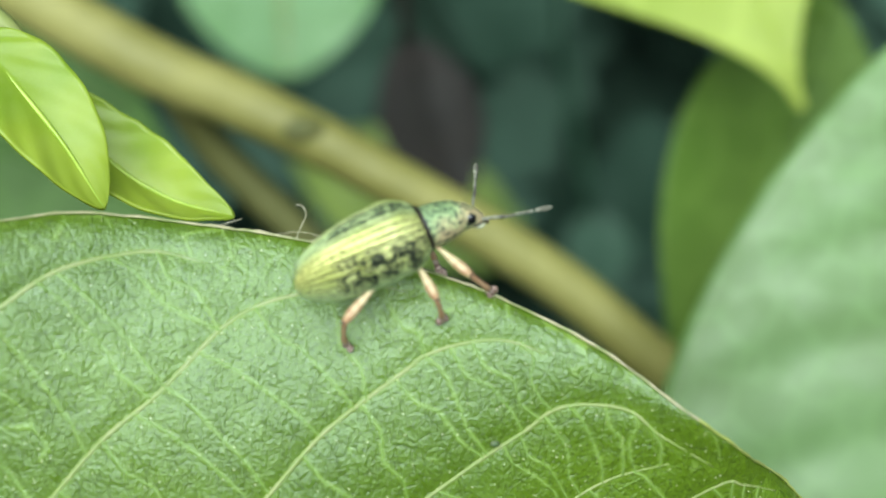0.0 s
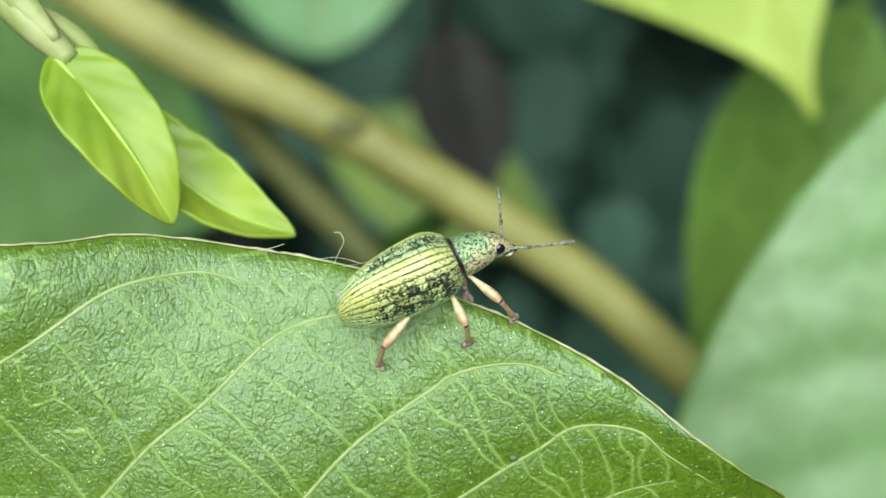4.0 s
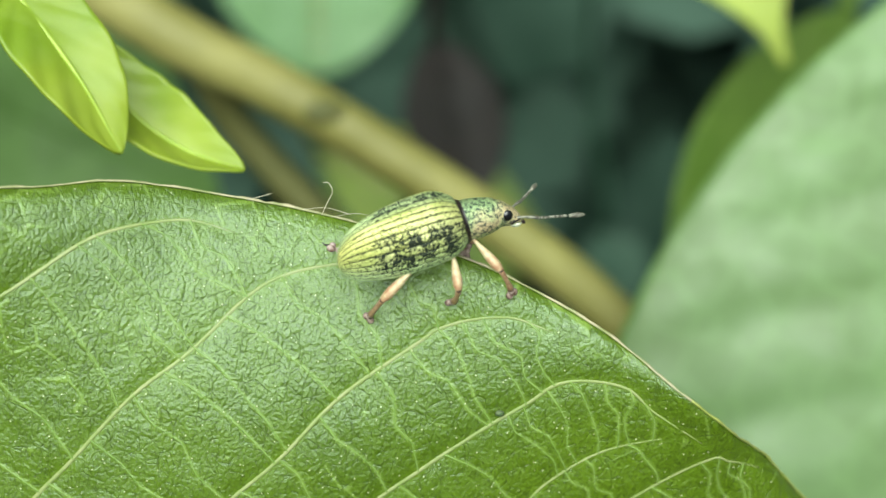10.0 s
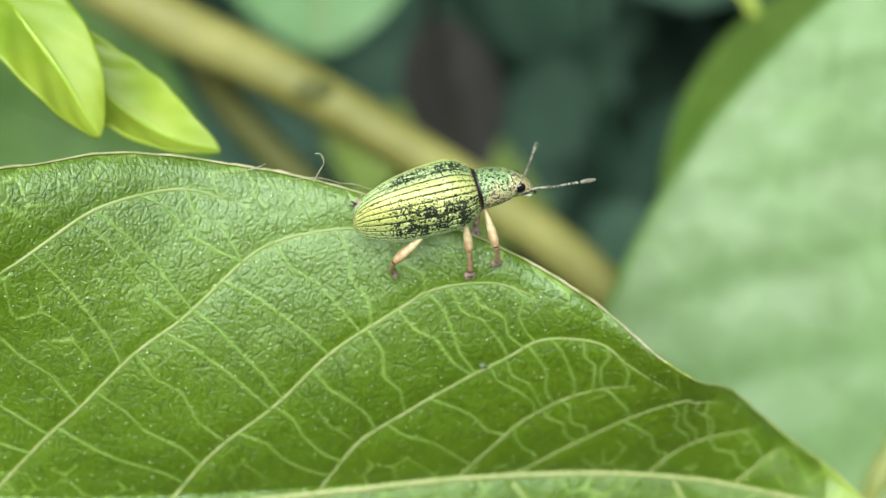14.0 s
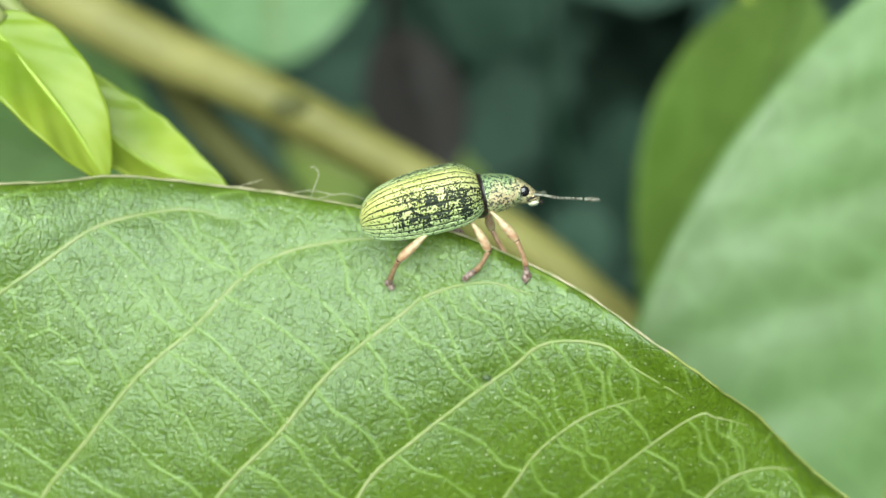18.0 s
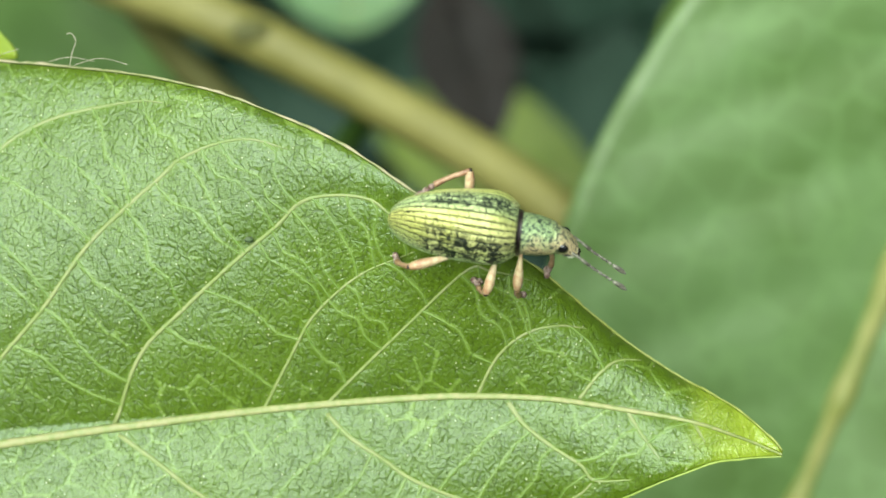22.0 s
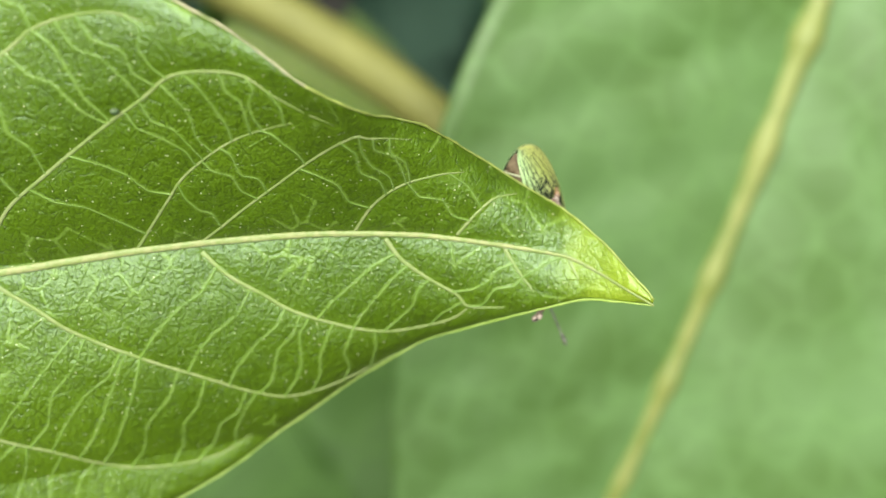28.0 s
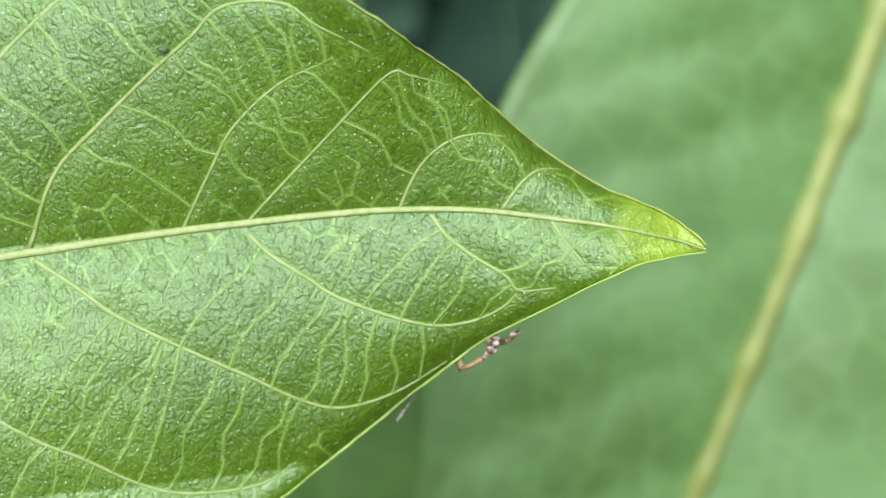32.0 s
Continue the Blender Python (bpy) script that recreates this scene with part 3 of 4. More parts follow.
        part("cross_vein", *tube(np.column_stack([path, z]), (0.034 * r, 0.026 * r, 0.021 * r, 0.026 * r, 0.032 * r), 6, False, 0.5), M_VEINLET, root)
    # the pale rolled rim, thinning and browning towards the tip
    for name, (lx, ly), sgn, x0, x1, r0, r1, mat in (("upper_rim", UP_L, 1, -50, 3.4, 0.03, 0.048, M_RIM), ("upper_rim", UP_L, 1, 3.3, 15.42, 0.05, 0.03, M_RIMBROWN),
                                                     ("lower_rim", LOW_L, -1, -50, 15.42, 0.05, 0.035, M_RIMGREEN)):
        x = np.linspace(x0, x1, 200)
        y = np.interp(x, lx, ly)
        wob = np.array([noise.noise((a * 1.3, b * 1.3, 5.0)) + 0.6 * noise.noise((a * 4, b * 4, 2.0)) for a, b in zip(x, y)])
        z = skin(x, y) - 0.05
        part(name, *tube(np.column_stack([x, y + sgn * 0.03 * wob, z]), np.linspace(r0, r1, 200) * (1 + 0.55 * wob), 8, True, 1.2), mat, root, "pale rolled rim of the leaf")
    # stalk, out to the shrub's stem
    stalk = curve([(-49.5, -9.75, float(lie(-50, -9.75)) - 0.2), (-56, -8, -6), (-62, 4, -22), (-64, 30, -40), (-62, 42, -45)], 40)
    part("stalk", *tube(stalk, (0.7, 0.9, 1.1), 10), M_VEIN, root)
    return root


leaf = build_leaf()


# ---- leaves and shoots behind ----
def back_leaf(name, label, base, tip, half, material, vein, lean=0.0, fold=0.15, bend=0.1, veins=7, stalk=None, vein_r=0.5, skew=1.0, peak=0.45, sharp=0.0, blunt=0.8, net=0.45, quilt=0.0):
    """A broad leaf from its base to its tip, with midrib, side veins and stalk."""
    root = tagged(new(name), label, "leaf", "leaves of the shrub")
    base, tip = np.array(base, float), np.array(tip, float)
    ax = tip - base
    length = np.linalg.norm(ax)
    ax /= length
    nrm = np.array([0, 0, 1.0]) - ax * ax[2]
    nrm /= np.linalg.norm(nrm)
    sid = np.cross(nrm, ax)
    c, s = math.cos(radians(lean)), math.sin(radians(lean))
    nrm, sid = c * nrm + s * sid, c * sid - s * nrm
    S, V = np.linspace(0, 1, 96), np.linspace(-1, 1, 41)

    def prof(u):
        p = math.log(0.5) / math.log(peak)
        return np.maximum(np.sin(math.pi * np.clip(u, 0, 1) ** p), 0) ** blunt * (1 - 0.25 * u ** 3) * np.maximum(1 - u ** 2.2, 0) ** sharp + 0.012

    def place(u, v):
        w = half * prof(u) * v
        w = np.where(v > 0, w * skew, w)
        h = fold * np.abs(w) + bend * length * (np.sin(u * math.pi) - 0.5) * 0.3 + 0.004 * half * np.sin(u * 17 + np.abs(v) * 5) * np.abs(v)
        beat = (u - 0.17 * np.abs(v) ** 1.3 - 0.06) * veins / 0.8
        h = h + quilt * np.abs(np.sin(math.pi * beat)) ** 0.8 * np.minimum(1, 4 * np.abs(v)) * np.minimum(1, 5 * (1 - np.abs(v)))
        return base + ax * (u * length)[..., None] + sid * w[..., None] + nrm * h[..., None]

    U, W = np.meshgrid(S, V, indexing="ij")
    blade = part("blade", place(U, W).reshape(-1, 3), grid(len(S), len(V)), material, root)
    th = blade.modifiers.new("thickness", "SOLIDIFY")
    th.thickness, th.offset = 0.3 * MM, 0.0
    u = np.linspace(0, 1, 50)
    knots = sum(np.exp(-((u - 0.06 - 0.8 * k / veins) / 0.012) ** 2) for k in range(veins))
    u = np.linspace(0, 1, 160)
    knots = np.interp(u, np.linspace(0, 1, 50), knots)
    part("midrib", *tube(place(u, 0 * u) + nrm * 0.1 * vein_r, np.interp(u, (0, 0.5, 1), (vein_r * 1.6, vein_r, vein_r * 0.3)) * (1 + 0.55 * knots), 8), vein, root)
    for k in range(veins):
        for sg in (-1, 1):
            v = np.linspace(0, 0.9, 14)
            uu = np.clip(0.06 + 0.8 * k / veins + (0.03 if sg > 0 else 0) + 0.17 * v ** 1.3, 0, 0.99)
            part("side_vein", *tube(place(uu, sg * v) + nrm * 0.05 * vein_r, (vein_r * net, vein_r * net * 0.35), 6), vein, root)
    if stalk is not None:
        part("stalk", *tube(curve([base + ax * 0.5, *[np.array(p, float) for p in stalk]], 24), (vein_r * 1.6, vein_r * 2.0), 8), vein, root)
    return root


broad = back_leaf("broad_leaf", "large pale green leaf hanging behind, yellow midrib", (39.5, 27.5, -33), (12, -46, -32), 18.4, M_BACK, M_BACKVEIN, 4, 0.10, 0.2, 9,
                  [(44, 40, -38), (46, 60, -46)], 0.6, 1.0, 0.47, 0.0, 0.8, 0.14, 0.38)
back_leaf("round_leaf", "rounded pale blue-green leaf far behind", (-10.5, 51, -134), (-8.7, 22.8, -131), 12.5, M_ROUND, M_BACKVEIN, 0, 0.1, 0.05, 5, [(-14, 70, -115), (-40, 74, -80), (-62, 44, -47)], 0.5, 1.0, 0.55, 0.0, 0.5, 0.3)
lime = back_leaf("lime_leaf", "yellow-green pointed leaf tip hanging from above", (8, 52, -52), (23.7, 13.4, -50), 24.5, M_LIME, M_LIME, -8, 0.10, 0.05, 6, [(2, 58, -52), (-20, 66, -50)], 0.5, 0.64, 0.5, 0.85, 0.9, 0.3)
back_leaf("shaded_leaf", "mid-green leaf in shade behind the broad leaf", (30, 24, -62), (19.5, -8, -60), 8, M_MID, M_MID, 0, 0.15, 0.05, 6, [(34, 40, -64), (40, 60, -60)], 0.5, 1.0, 0.45)
back_leaf("shaded_leaf", "green leaf behind the shoot, shade put into its colour", (-62, 24, -72), (-16, 6, -68), 16, M_DIM, M_DIM, 0, 0.15, 0.05, 6, [(-80, 40, -60), (-84, 52, -46)], 0.5, 1.0, 0.5)
back_leaf("olive_leaf", "olive green leaf beyond the stem", (-8, 15.0, -145), (22, 2.5, -140), 8.5, M_OLIVE, M_BACKVEIN, 10, 0.2, 0.1, 5, [(-12, 20, -130), (-22, 22, -90), (-24, 19, -47)], 0.5, 1.0, 0.5)
back_leaf("low_leaf", "green leaf low behind the others, shade put into its colour", (-10, -2, -66), (14, -40, -62), 18, M_DIM, M_DIM, 0, 0.15, 0.05, 6, [(-8, 2, -60), (-3, 6, -50), (-1.5, 8.2, -46)], 0.5, 1.0, 0.5)

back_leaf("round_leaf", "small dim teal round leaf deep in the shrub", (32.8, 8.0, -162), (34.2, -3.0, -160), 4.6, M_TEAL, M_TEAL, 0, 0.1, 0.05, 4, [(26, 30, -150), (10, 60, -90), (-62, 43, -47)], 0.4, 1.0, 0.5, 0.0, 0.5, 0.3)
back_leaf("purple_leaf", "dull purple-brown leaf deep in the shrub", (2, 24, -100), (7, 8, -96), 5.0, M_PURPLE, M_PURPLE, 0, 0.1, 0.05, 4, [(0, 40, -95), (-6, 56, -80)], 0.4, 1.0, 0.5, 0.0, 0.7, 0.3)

# the woody stem runs from upper left down behind the broad leaf and to the ground
stem = tagged(new("stem"), "olive-brown woody stem crossing behind the leaf", "stem")
part("stalk_wood", *tube(curve([(-120, 70, -48), (-62, 42, -46), (-23.5, 18.8, -45), (-12.8, 13.7, -45), (-6, 10.4, -45), (6, 3.6, -45), (13, -2, -45), (30, -16, -46), (60, -60, -60), (90, -220, -130), (100, -330, -330), (100, -400, -640)], 90),
                         (2.6, 2.0, 1.75, 1.6, 1.6, 1.7, 1.9, 2.6, 3.4), 14), M_STEM, stem)
part("side_twig", *tube(curve([(-17.5, 15.4, -45.5), (-15, 11.8, -49), (-12.1, 8.7, -50), (-8.5, 5.3, -50), (-4.7, 1.5, -50), (2, -6, -52)], 30), (1.0, 1.15, 1.2, 1.0, 0.6), 12), M_DARKSTEM, stem, "thin olive side twig")
for px, py in ((-30, 22.6), (-9, 12.0), (17, -5)):
    part("bud_scar", *ball((px, py, -43.9), (1.6, 1.0, 0.8), 10, 7), M_DARKSTEM, stem)


# ---- the young shoot ----
def build_shoot():
    root = tagged(new("young_shoot"), "young shoot with two glossy yellow-green leaves", "shoot")

    def blade(points, half, fold, roll, name):
        c = curve(points, 60)
        t = np.gradient(c, axis=0)
        t /= np.linalg.norm(t, axis=1, keepdims=True)
        verts = []
        V = np.linspace(-1, 1, 25)
        for k in range(60):
            u = k / 59
            w = half * (math.sin(math.pi * min(1, u ** 0.82)) ** 0.75 if 0 < u < 1 else 0) + 0.03
            n0 = np.array([math.sin(radians(roll)) * -t[k][1], math.sin(radians(roll)) * t[k][0], math.cos(radians(roll))])
            s = np.cross(n0, t[k])
            s /= np.linalg.norm(s)
            n0 = np.cross(t[k], s)
            for v in V:
                h = fold * w * (abs(v) ** 1.2) + 0.05 * w * math.sin(7 * u + 3 * v) + 0.035 * w * math.sin(31 * u - 9 * abs(v)) * abs(v)
                verts.append(c[k] + s * w * v + n0 * h)
        ob = part(name, verts, grid(60, 25), M_YOUNG, root, "glossy yellow-green young leaf")
        th = ob.modifiers.new("thickness", "SOLIDIFY")
        th.thickness, th.offset = 0.12 * MM, 0.0
        rib = part("midrib", *tube(c + np.array([0, 0, 0.04]), (0.13, 0.09, 0.04), 8), M_YVEIN, ob)
        for k in range(6):
            for sg in (-1, 1):
                line = []
                for v in np.linspace(0, 0.85, 9):
                    kk = min(58, int(5 + k * 8 + 9 * v))
                    j = int(round((sg * v + 1) * 12))
                    line.append(verts[kk * 25 + j] + np.array([0, 0, 0.03]))
                part("side_vein", *tube(np.array(line), 0.022, 5), M_YVEIN, ob)

    blade([(-22.1, 13.0, -4.0), (-20.7, 11.5, -3.6), (-18.8, 9.2, -3.3), (-17.35, 6.85, -3.8)], 1.8, 0.28, 22, "young_leaf")
    blade([(-19.6, 11.4, -6.4), (-17.7, 8.9, -6.3), (-15.3, 7.35, -5.8), (-12.75, 6.6, -5.0)], 1.6, 0.6, 30, "young_leaf")
    part("twig", *tube(curve([(-62, 46, -30), (-40, 30, -14), (-27, 18.6, -5.5), (-23.4, 14.6, -4.2), (-21.4, 12.8, -4.1)], 40), (1.9, 1.3, 0.95, 0.75, 0.45), 12), M_SHOOT, root, "pale twig of the shoot")
    part("leaf_stalk", *tube(curve([(-23.4, 14.6, -4.4), (-21.2, 13.6, -4.8), (-19.5, 11.5, -5.0)], 16), (0.6, 0.42, 0.25), 10), M_SHOOT, root)
    part("folded_bud", *tube(curve([(-24.6, 16.4, -3.6), (-23.3, 14.9, -3.7), (-21.9, 13.5, -3.6)], 16), (0.5, 0.62, 0.5, 0.2), 10, True, 0.6), M_SHOOT, root)
    return root


shoot = build_shoot()


# ---- the weevil ----
def body_profile(s):
    """Half width, height of the back and height of the middle line of the wing cases, tail (0) to shoulders (1)."""
    front = 1 - 0.32 * max(0, (s - 0.78) / 0.22) ** 2.4
    w = 1.29 * (1 - (1 - s) ** 2.1) ** 0.66 * front
    h = 1.44 * (1 - (1 - s) ** 4.8) ** 0.44 * (1 - 0.12 * max(0, (s - 0.5) / 0.5) ** 2) * front
    return w, h, -0.29 + 0.14 * s


def build_weevil():
    root = tagged(new("weevil"), "green weevil with scaled striped wing cases and tan legs", "weevil")

    def elytron(sign):
        rows_, cols = 110, 100
        verts, rowv, along, side = [], [], [], []
        for i in range(rows_):
            s = (i / (rows_ - 1)) ** 1.25
            w, h, zc = body_profile(max(s, 0.0008))
            for j in range(cols):
                a = j / (cols - 1)
                phi = a * radians(140)
                g = (a * 11.5 + 0.5) % 1.0
                d = min(g, 1 - g)
                dip = 0.026 * math.exp(-(d / 0.13) ** 2) * min(1, s * 6)
                seam = 0.03 * math.exp(-(a / 0.012) ** 2)
                k = 1 - dip - seam
                sp, cp = math.sin(phi), math.cos(phi)
                y = w * abs(sp) ** 0.92 * k
                z = zc + h * (abs(cp) ** 0.9 if cp > 0 else -0.80 * abs(cp)) * k
                verts.append((-2.42 + 4.45 * s, sign * (y + 0.004), z))
                rowv.append(d * 2)
                along.append(s)
                side.append(a)
        f = grid(rows_, cols)
        ob = part("elytron", verts, f if sign < 0 else [q[::-1] for q in f], M_ELYTRA, root, "yellow-green wing case with rows of black dashes")
        for key, vals in (("row", rowv), ("along", along), ("side", side)):
            ob.data.attributes.new(key, "FLOAT", "POINT").data.foreach_set("value", vals)
        th = ob.modifiers.new("thickness", "SOLIDIFY")
        th.thickness, th.offset = 0.05 * MM, -1.0
        return ob

    elytron(-1), elytron(1)
    # belly: a keel of overlapping plates
    plates = 7
    for k in range(plates):
        s0, s1 = k / plates * 0.98 + 0.01, (k + 1) / plates * 0.98 + 0.03
        verts, n = [], 20
        for s in np.linspace(s0, s1, 6):
            w, h, zc = body_profile(s)
            r = 1 - 0.05 * (s - s0) / (s1 - s0)
            for j in range(n):
                a = math.pi * (0.0 + j / (n - 1))
                verts.append((-2.37 + 4.2 * s, 0.70 * w * math.cos(a), zc - 0.52 * h - (0.08 + 0.12 * min(1, s * 2.2)) * (w / 1.28) * math.sin(a) * r))
        part("belly_plate", verts, grid(6, n), M_BELLY if k < 4 else M_BELLYPALE, root, "brown belly plate" if k < 4 else "pale scaled belly plate")
        rim = [verts[5 * n + j] for j in range(n)]
        part("belly_band", *tube(np.array(rim) + np.array([0.0, 0, -0.01]), 0.035, 6), M_BELLYPALE, root)

    def barrel(stations, n=36):
        verts = []
        for x, ry, rz, zc in stations:
            for j in range(n):
                a = 2 * math.pi * j / n
                verts.append((x, ry * math.cos(a), zc + rz * math.sin(a)))
        f = [(i * n + j, i * n + (j + 1) % n, (i + 1) * n + (j + 1) % n, (i + 1) * n + j) for i in range(len(stations) - 1) for j in range(n)]
        f += [tuple(range(n)), tuple(range((len(stations) - 1) * n, len(stations) * n))[::-1]]
        return verts, [q[::-1] for q in f]

    part("collar", *barrel([(1.8, 0.80, 0.86, -0.18), (2.0, 0.79, 0.85, -0.18), (2.1, 0.76, 0.81, -0.18), (2.19, 0.70, 0.75, -0.18)]), M_COLLAR, root, "dark joint behind the thorax")
    st = [(2.10, 0.72, 0.72, -0.2)]
    for u in np.linspace(0, 1, 14):
        bulge = math.sin(math.pi * u) ** 0.7
        st.append((2.11 + 1.25 * u, 0.68 - 0.15 * u + 0.08 * bulge, 0.74 - 0.22 * u + 0.07 * bulge, -0.2 - 0.10 * u))
    part("thorax", *barrel(st), M_PRONOTUM, root, "green and golden scaled thorax")
    head = part("head", *barrel([(3.26, 0.49, 0.5, -0.32), (3.38, 0.49, 0.51, -0.34), (3.54, 0.47, 0.49, -0.40), (3.70, 0.44, 0.43, -0.48), (3.84, 0.41, 0.36, -0.57),
                                 (3.97, 0.36, 0.29, -0.66), (4.07, 0.31, 0.21, -0.74), (4.12, 0.2, 0.12, -0.78)]), M_PRONOTUM, root, "green scaled head with a short broad snout")
    for sg in (-1, 1):
        part("eye", *ball((3.60, sg * 0.39, -0.36), (0.21, 0.12, 0.21), 16, 12), M_EYE, head, "glossy black eye")
        part("snout_groove", *tube(curve([(3.66, sg * 0.44, -0.66), (3.84, sg * 0.40, -0.66), (4.0, sg * 0.345, -0.66)], 10), 0.035, 6), M_COLLAR, head)
        part("mandible", *tube(curve([(4.06, sg * 0.12, -0.88), (4.18, sg * 0.1, -0.97), (4.16, sg * 0.02, -1.05)], 8), (0.09, 0.06, 0.02), 8), M_CLAW, head)
    part("lower_lip", *ball((3.90, 0, -0.87), (0.25, 0.33, 0.17), 14, 10), M_MOUTH, head, "whitish mouth underside")

    def leg(hip, upper, lower):
        """Thigh and shin, each built along its own x axis from its joint; the shin carries the foot segments and claws."""
        thigh = part("leg", *tube(curve([(0, 0, 0), (upper * 0.35, 0, 0.03), (upper * 0.72, 0, 0.04), (upper, 0, 0)], 22), (0.06, 0.07, 0.11, 0.155, 0.178, 0.17, 0.115), 12), M_FEMUR, root, "tan scaled thigh", pose(*(c * MM for c in hip)))
        part("hip", *ball((0, 0, 0), 0.12, 10, 8), M_TIBIA, thigh)
        part("knee", *ball((upper, 0, 0), (0.10, 0.10, 0.10), 10, 8), M_COLLAR, thigh, "dark knee joint")
        ankle = np.array([lower * 0.60, 0, 0.13])
        shin = part("shin", *tube(curve([(0, 0, 0), (lower * 0.32, 0, 0.11), ankle], 14), (0.105, 0.09, 0.09, 0.12), 10), M_TIBIA, root, "reddish tan shin")
        d = np.array([lower, 0, 0]) - ankle
        part("foot_segment", *tube(np.array([ankle, ankle + d * 0.5, ankle + d * 0.85]), (0.06, 0.05, 0.05), 8), M_FOOT, shin)
        part("foot_segment", *ball(ankle + d * 0.16, (0.12, 0.11, 0.11), 10, 8), M_FOOT, shin)
        part("foot_segment", *ball(ankle + d * 0.42, (0.13, 0.13, 0.12), 10, 8), M_FOOT, shin)
        part("foot_pad", *joined(ball(ankle + d * 0.72 + np.array([0.02, 0.10, 0]), (0.18, 0.14, 0.12), 10, 8), ball(ankle + d * 0.72 + np.array([0.02, -0.10, 0]), (0.18, 0.14, 0.12), 10, 8)), M_FOOT, shin, "two-lobed pinkish foot pad")
        tip = ankle + d * 0.85
        for sg in (-1, 1):
            part("claw", *tube(np.array([tip, tip + d * 0.2 + np.array([0, sg * 0.07, 0.03]), tip + d * 0.34 + np.array([0, sg * 0.09, -0.04])]), (0.04, 0.03, 0.008), 6), M_CLAW, shin)
        return thigh, shin, hip, upper, lower

    legs = {
        "hind_r": leg((0.1, -0.72, -0.82), 1.72, 2.15),
        "mid_r": leg((1.42, -0.58, -0.78), 1.42, 1.75),
        "front_r": leg((2.22, -0.38, -0.70), 1.52, 1.75),
        "hind_l": leg((0.15, 0.7, -0.6), 1.72, 2.15),
        "mid_l": leg((1.42, 0.58, -0.78), 1.42, 1.75),
        "front_l": leg((2.22, 0.38, -0.70), 1.52, 1.75),
    }

    def antenna(sg):
        """Built about its root, pointing forward: shaft, beads, club."""
        base = (3.93, sg * 0.36, -0.56)
        shaft = part("antenna", *tube(curve([(0, 0, 0), (0.35, 0, 0.02), (0.8, 0, 0.0)], 12), (0.05, 0.045, 0.07), 8), M_ANTENNA, root, "grey elbowed antenna", pose(*(c * MM for c in base)))
        for k in range(7):
            part("bead", *ball((0.9 + 0.135 * k, 0, 0.012 * k), (0.085, 0.055, 0.055), 8, 6), M_ANTENNA, shaft)
        part("club", *tube([(1.84, 0, 0.08), (1.95, 0, 0.09), (2.15, 0, 0.11), (2.32, 0, 0.12), (2.42, 0, 0.125)], (0.05, 0.075, 0.09, 0.07, 0.02), 10), M_ANTENNA, shaft, "dark club at the antenna's end")
        return shaft, base

    return root, legs, antenna(-1), antenna(1)


weevil, LEGS, ANT_R, ANT_L = build_weevil()

# ---- small things on the leaf, which ride on it ----
def fibre(points, r):
    part("fibre", *tube(curve(points, 24), r, 5), M_FIBRE, leaf, "fine stray fibre on the rim")


fibre([(-9.9, 5.45, 0.3), (-9.75, 5.9, 0.6), (-9.6, 6.3, 0.7), (-9.75, 6.6, 0.7), (-9.95, 6.6, 0.7)], 0.014)
fibre([(-12.6, 5.8, 0.6), (-12.1, 5.95, 0.7), (-11.7, 6.1, 0.6)], 0.012)
fibre([(-9.6, 5.4, 0.8), (-8.6, 5.6, 0.9), (-7.6, 5.35, 0.9)], 0.010)
fibre([(-10.6, 5.6, 0.6), (-9.8, 5.72, 0.7), (-8.9, 5.55, 0.7)], 0.010)
part("blemish", *ball((-3.1, -1.15, float(lie(-3.1, -1.15)) - 0.02), (0.17, 0.12, 0.12), 10, 8), M_SPOT, leaf, "small dark blemish")

# ---- far shrub and ground ----
ground = tagged(new("ground", mesh("ground", [(-9000, -9000, 0), (9000, -9000, 0), (9000, 9000, 0), (-9000, 9000, 0)], [(0, 1, 2, 3)], M_SOIL)), "dark bare soil under the shrub", "ground", kind="structure")


def far_foliage():
    rng = random.Random(7)
    verts, faces = [], []
    for _ in range(2600):
        z = -rng.uniform(170, 470)
        s = (60 - z) / 60
        c = np.array([rng.uniform(-34, 40) * s, rng.uniform(-26, 26) * s, z])
        a, size = rng.uniform(0, 6.28), rng.uniform(14, 34)
        d = np.array([math.cos(a), math.sin(a), rng.uniform(-0.5, 0.5)])
        e = np.array([-math.sin(a), math.cos(a), rng.uniform(-0.5, 0.5)])
        k = len(verts)
        for u, w, h in ((0, 0, 0), (0.3, 0.36, 0.1), (0.7, 0.3, 0.1), (1, 0, -0.05), (0.7, -0.3, 0.1), (0.3, -0.36, 0.1), (0.5, 0, 0)):
            verts.append(c + size * (d * u + e * w + np.array([0, 0, h])))
        faces += [(k, k + 1, k + 6), (k + 1, k + 2, k + 6), (k + 2, k + 3, k + 6), (k + 3, k + 4, k + 6), (k + 4, k + 5, k + 6), (k + 5, k, k + 6)]
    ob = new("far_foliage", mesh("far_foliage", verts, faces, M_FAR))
    ob.matrix_basis = at(0, 0, 0)
    return tagged(ob, "out-of-focus foliage of the shrub's depth, shade put into its colour", "foliage", kind="stuff")


far_foliage()


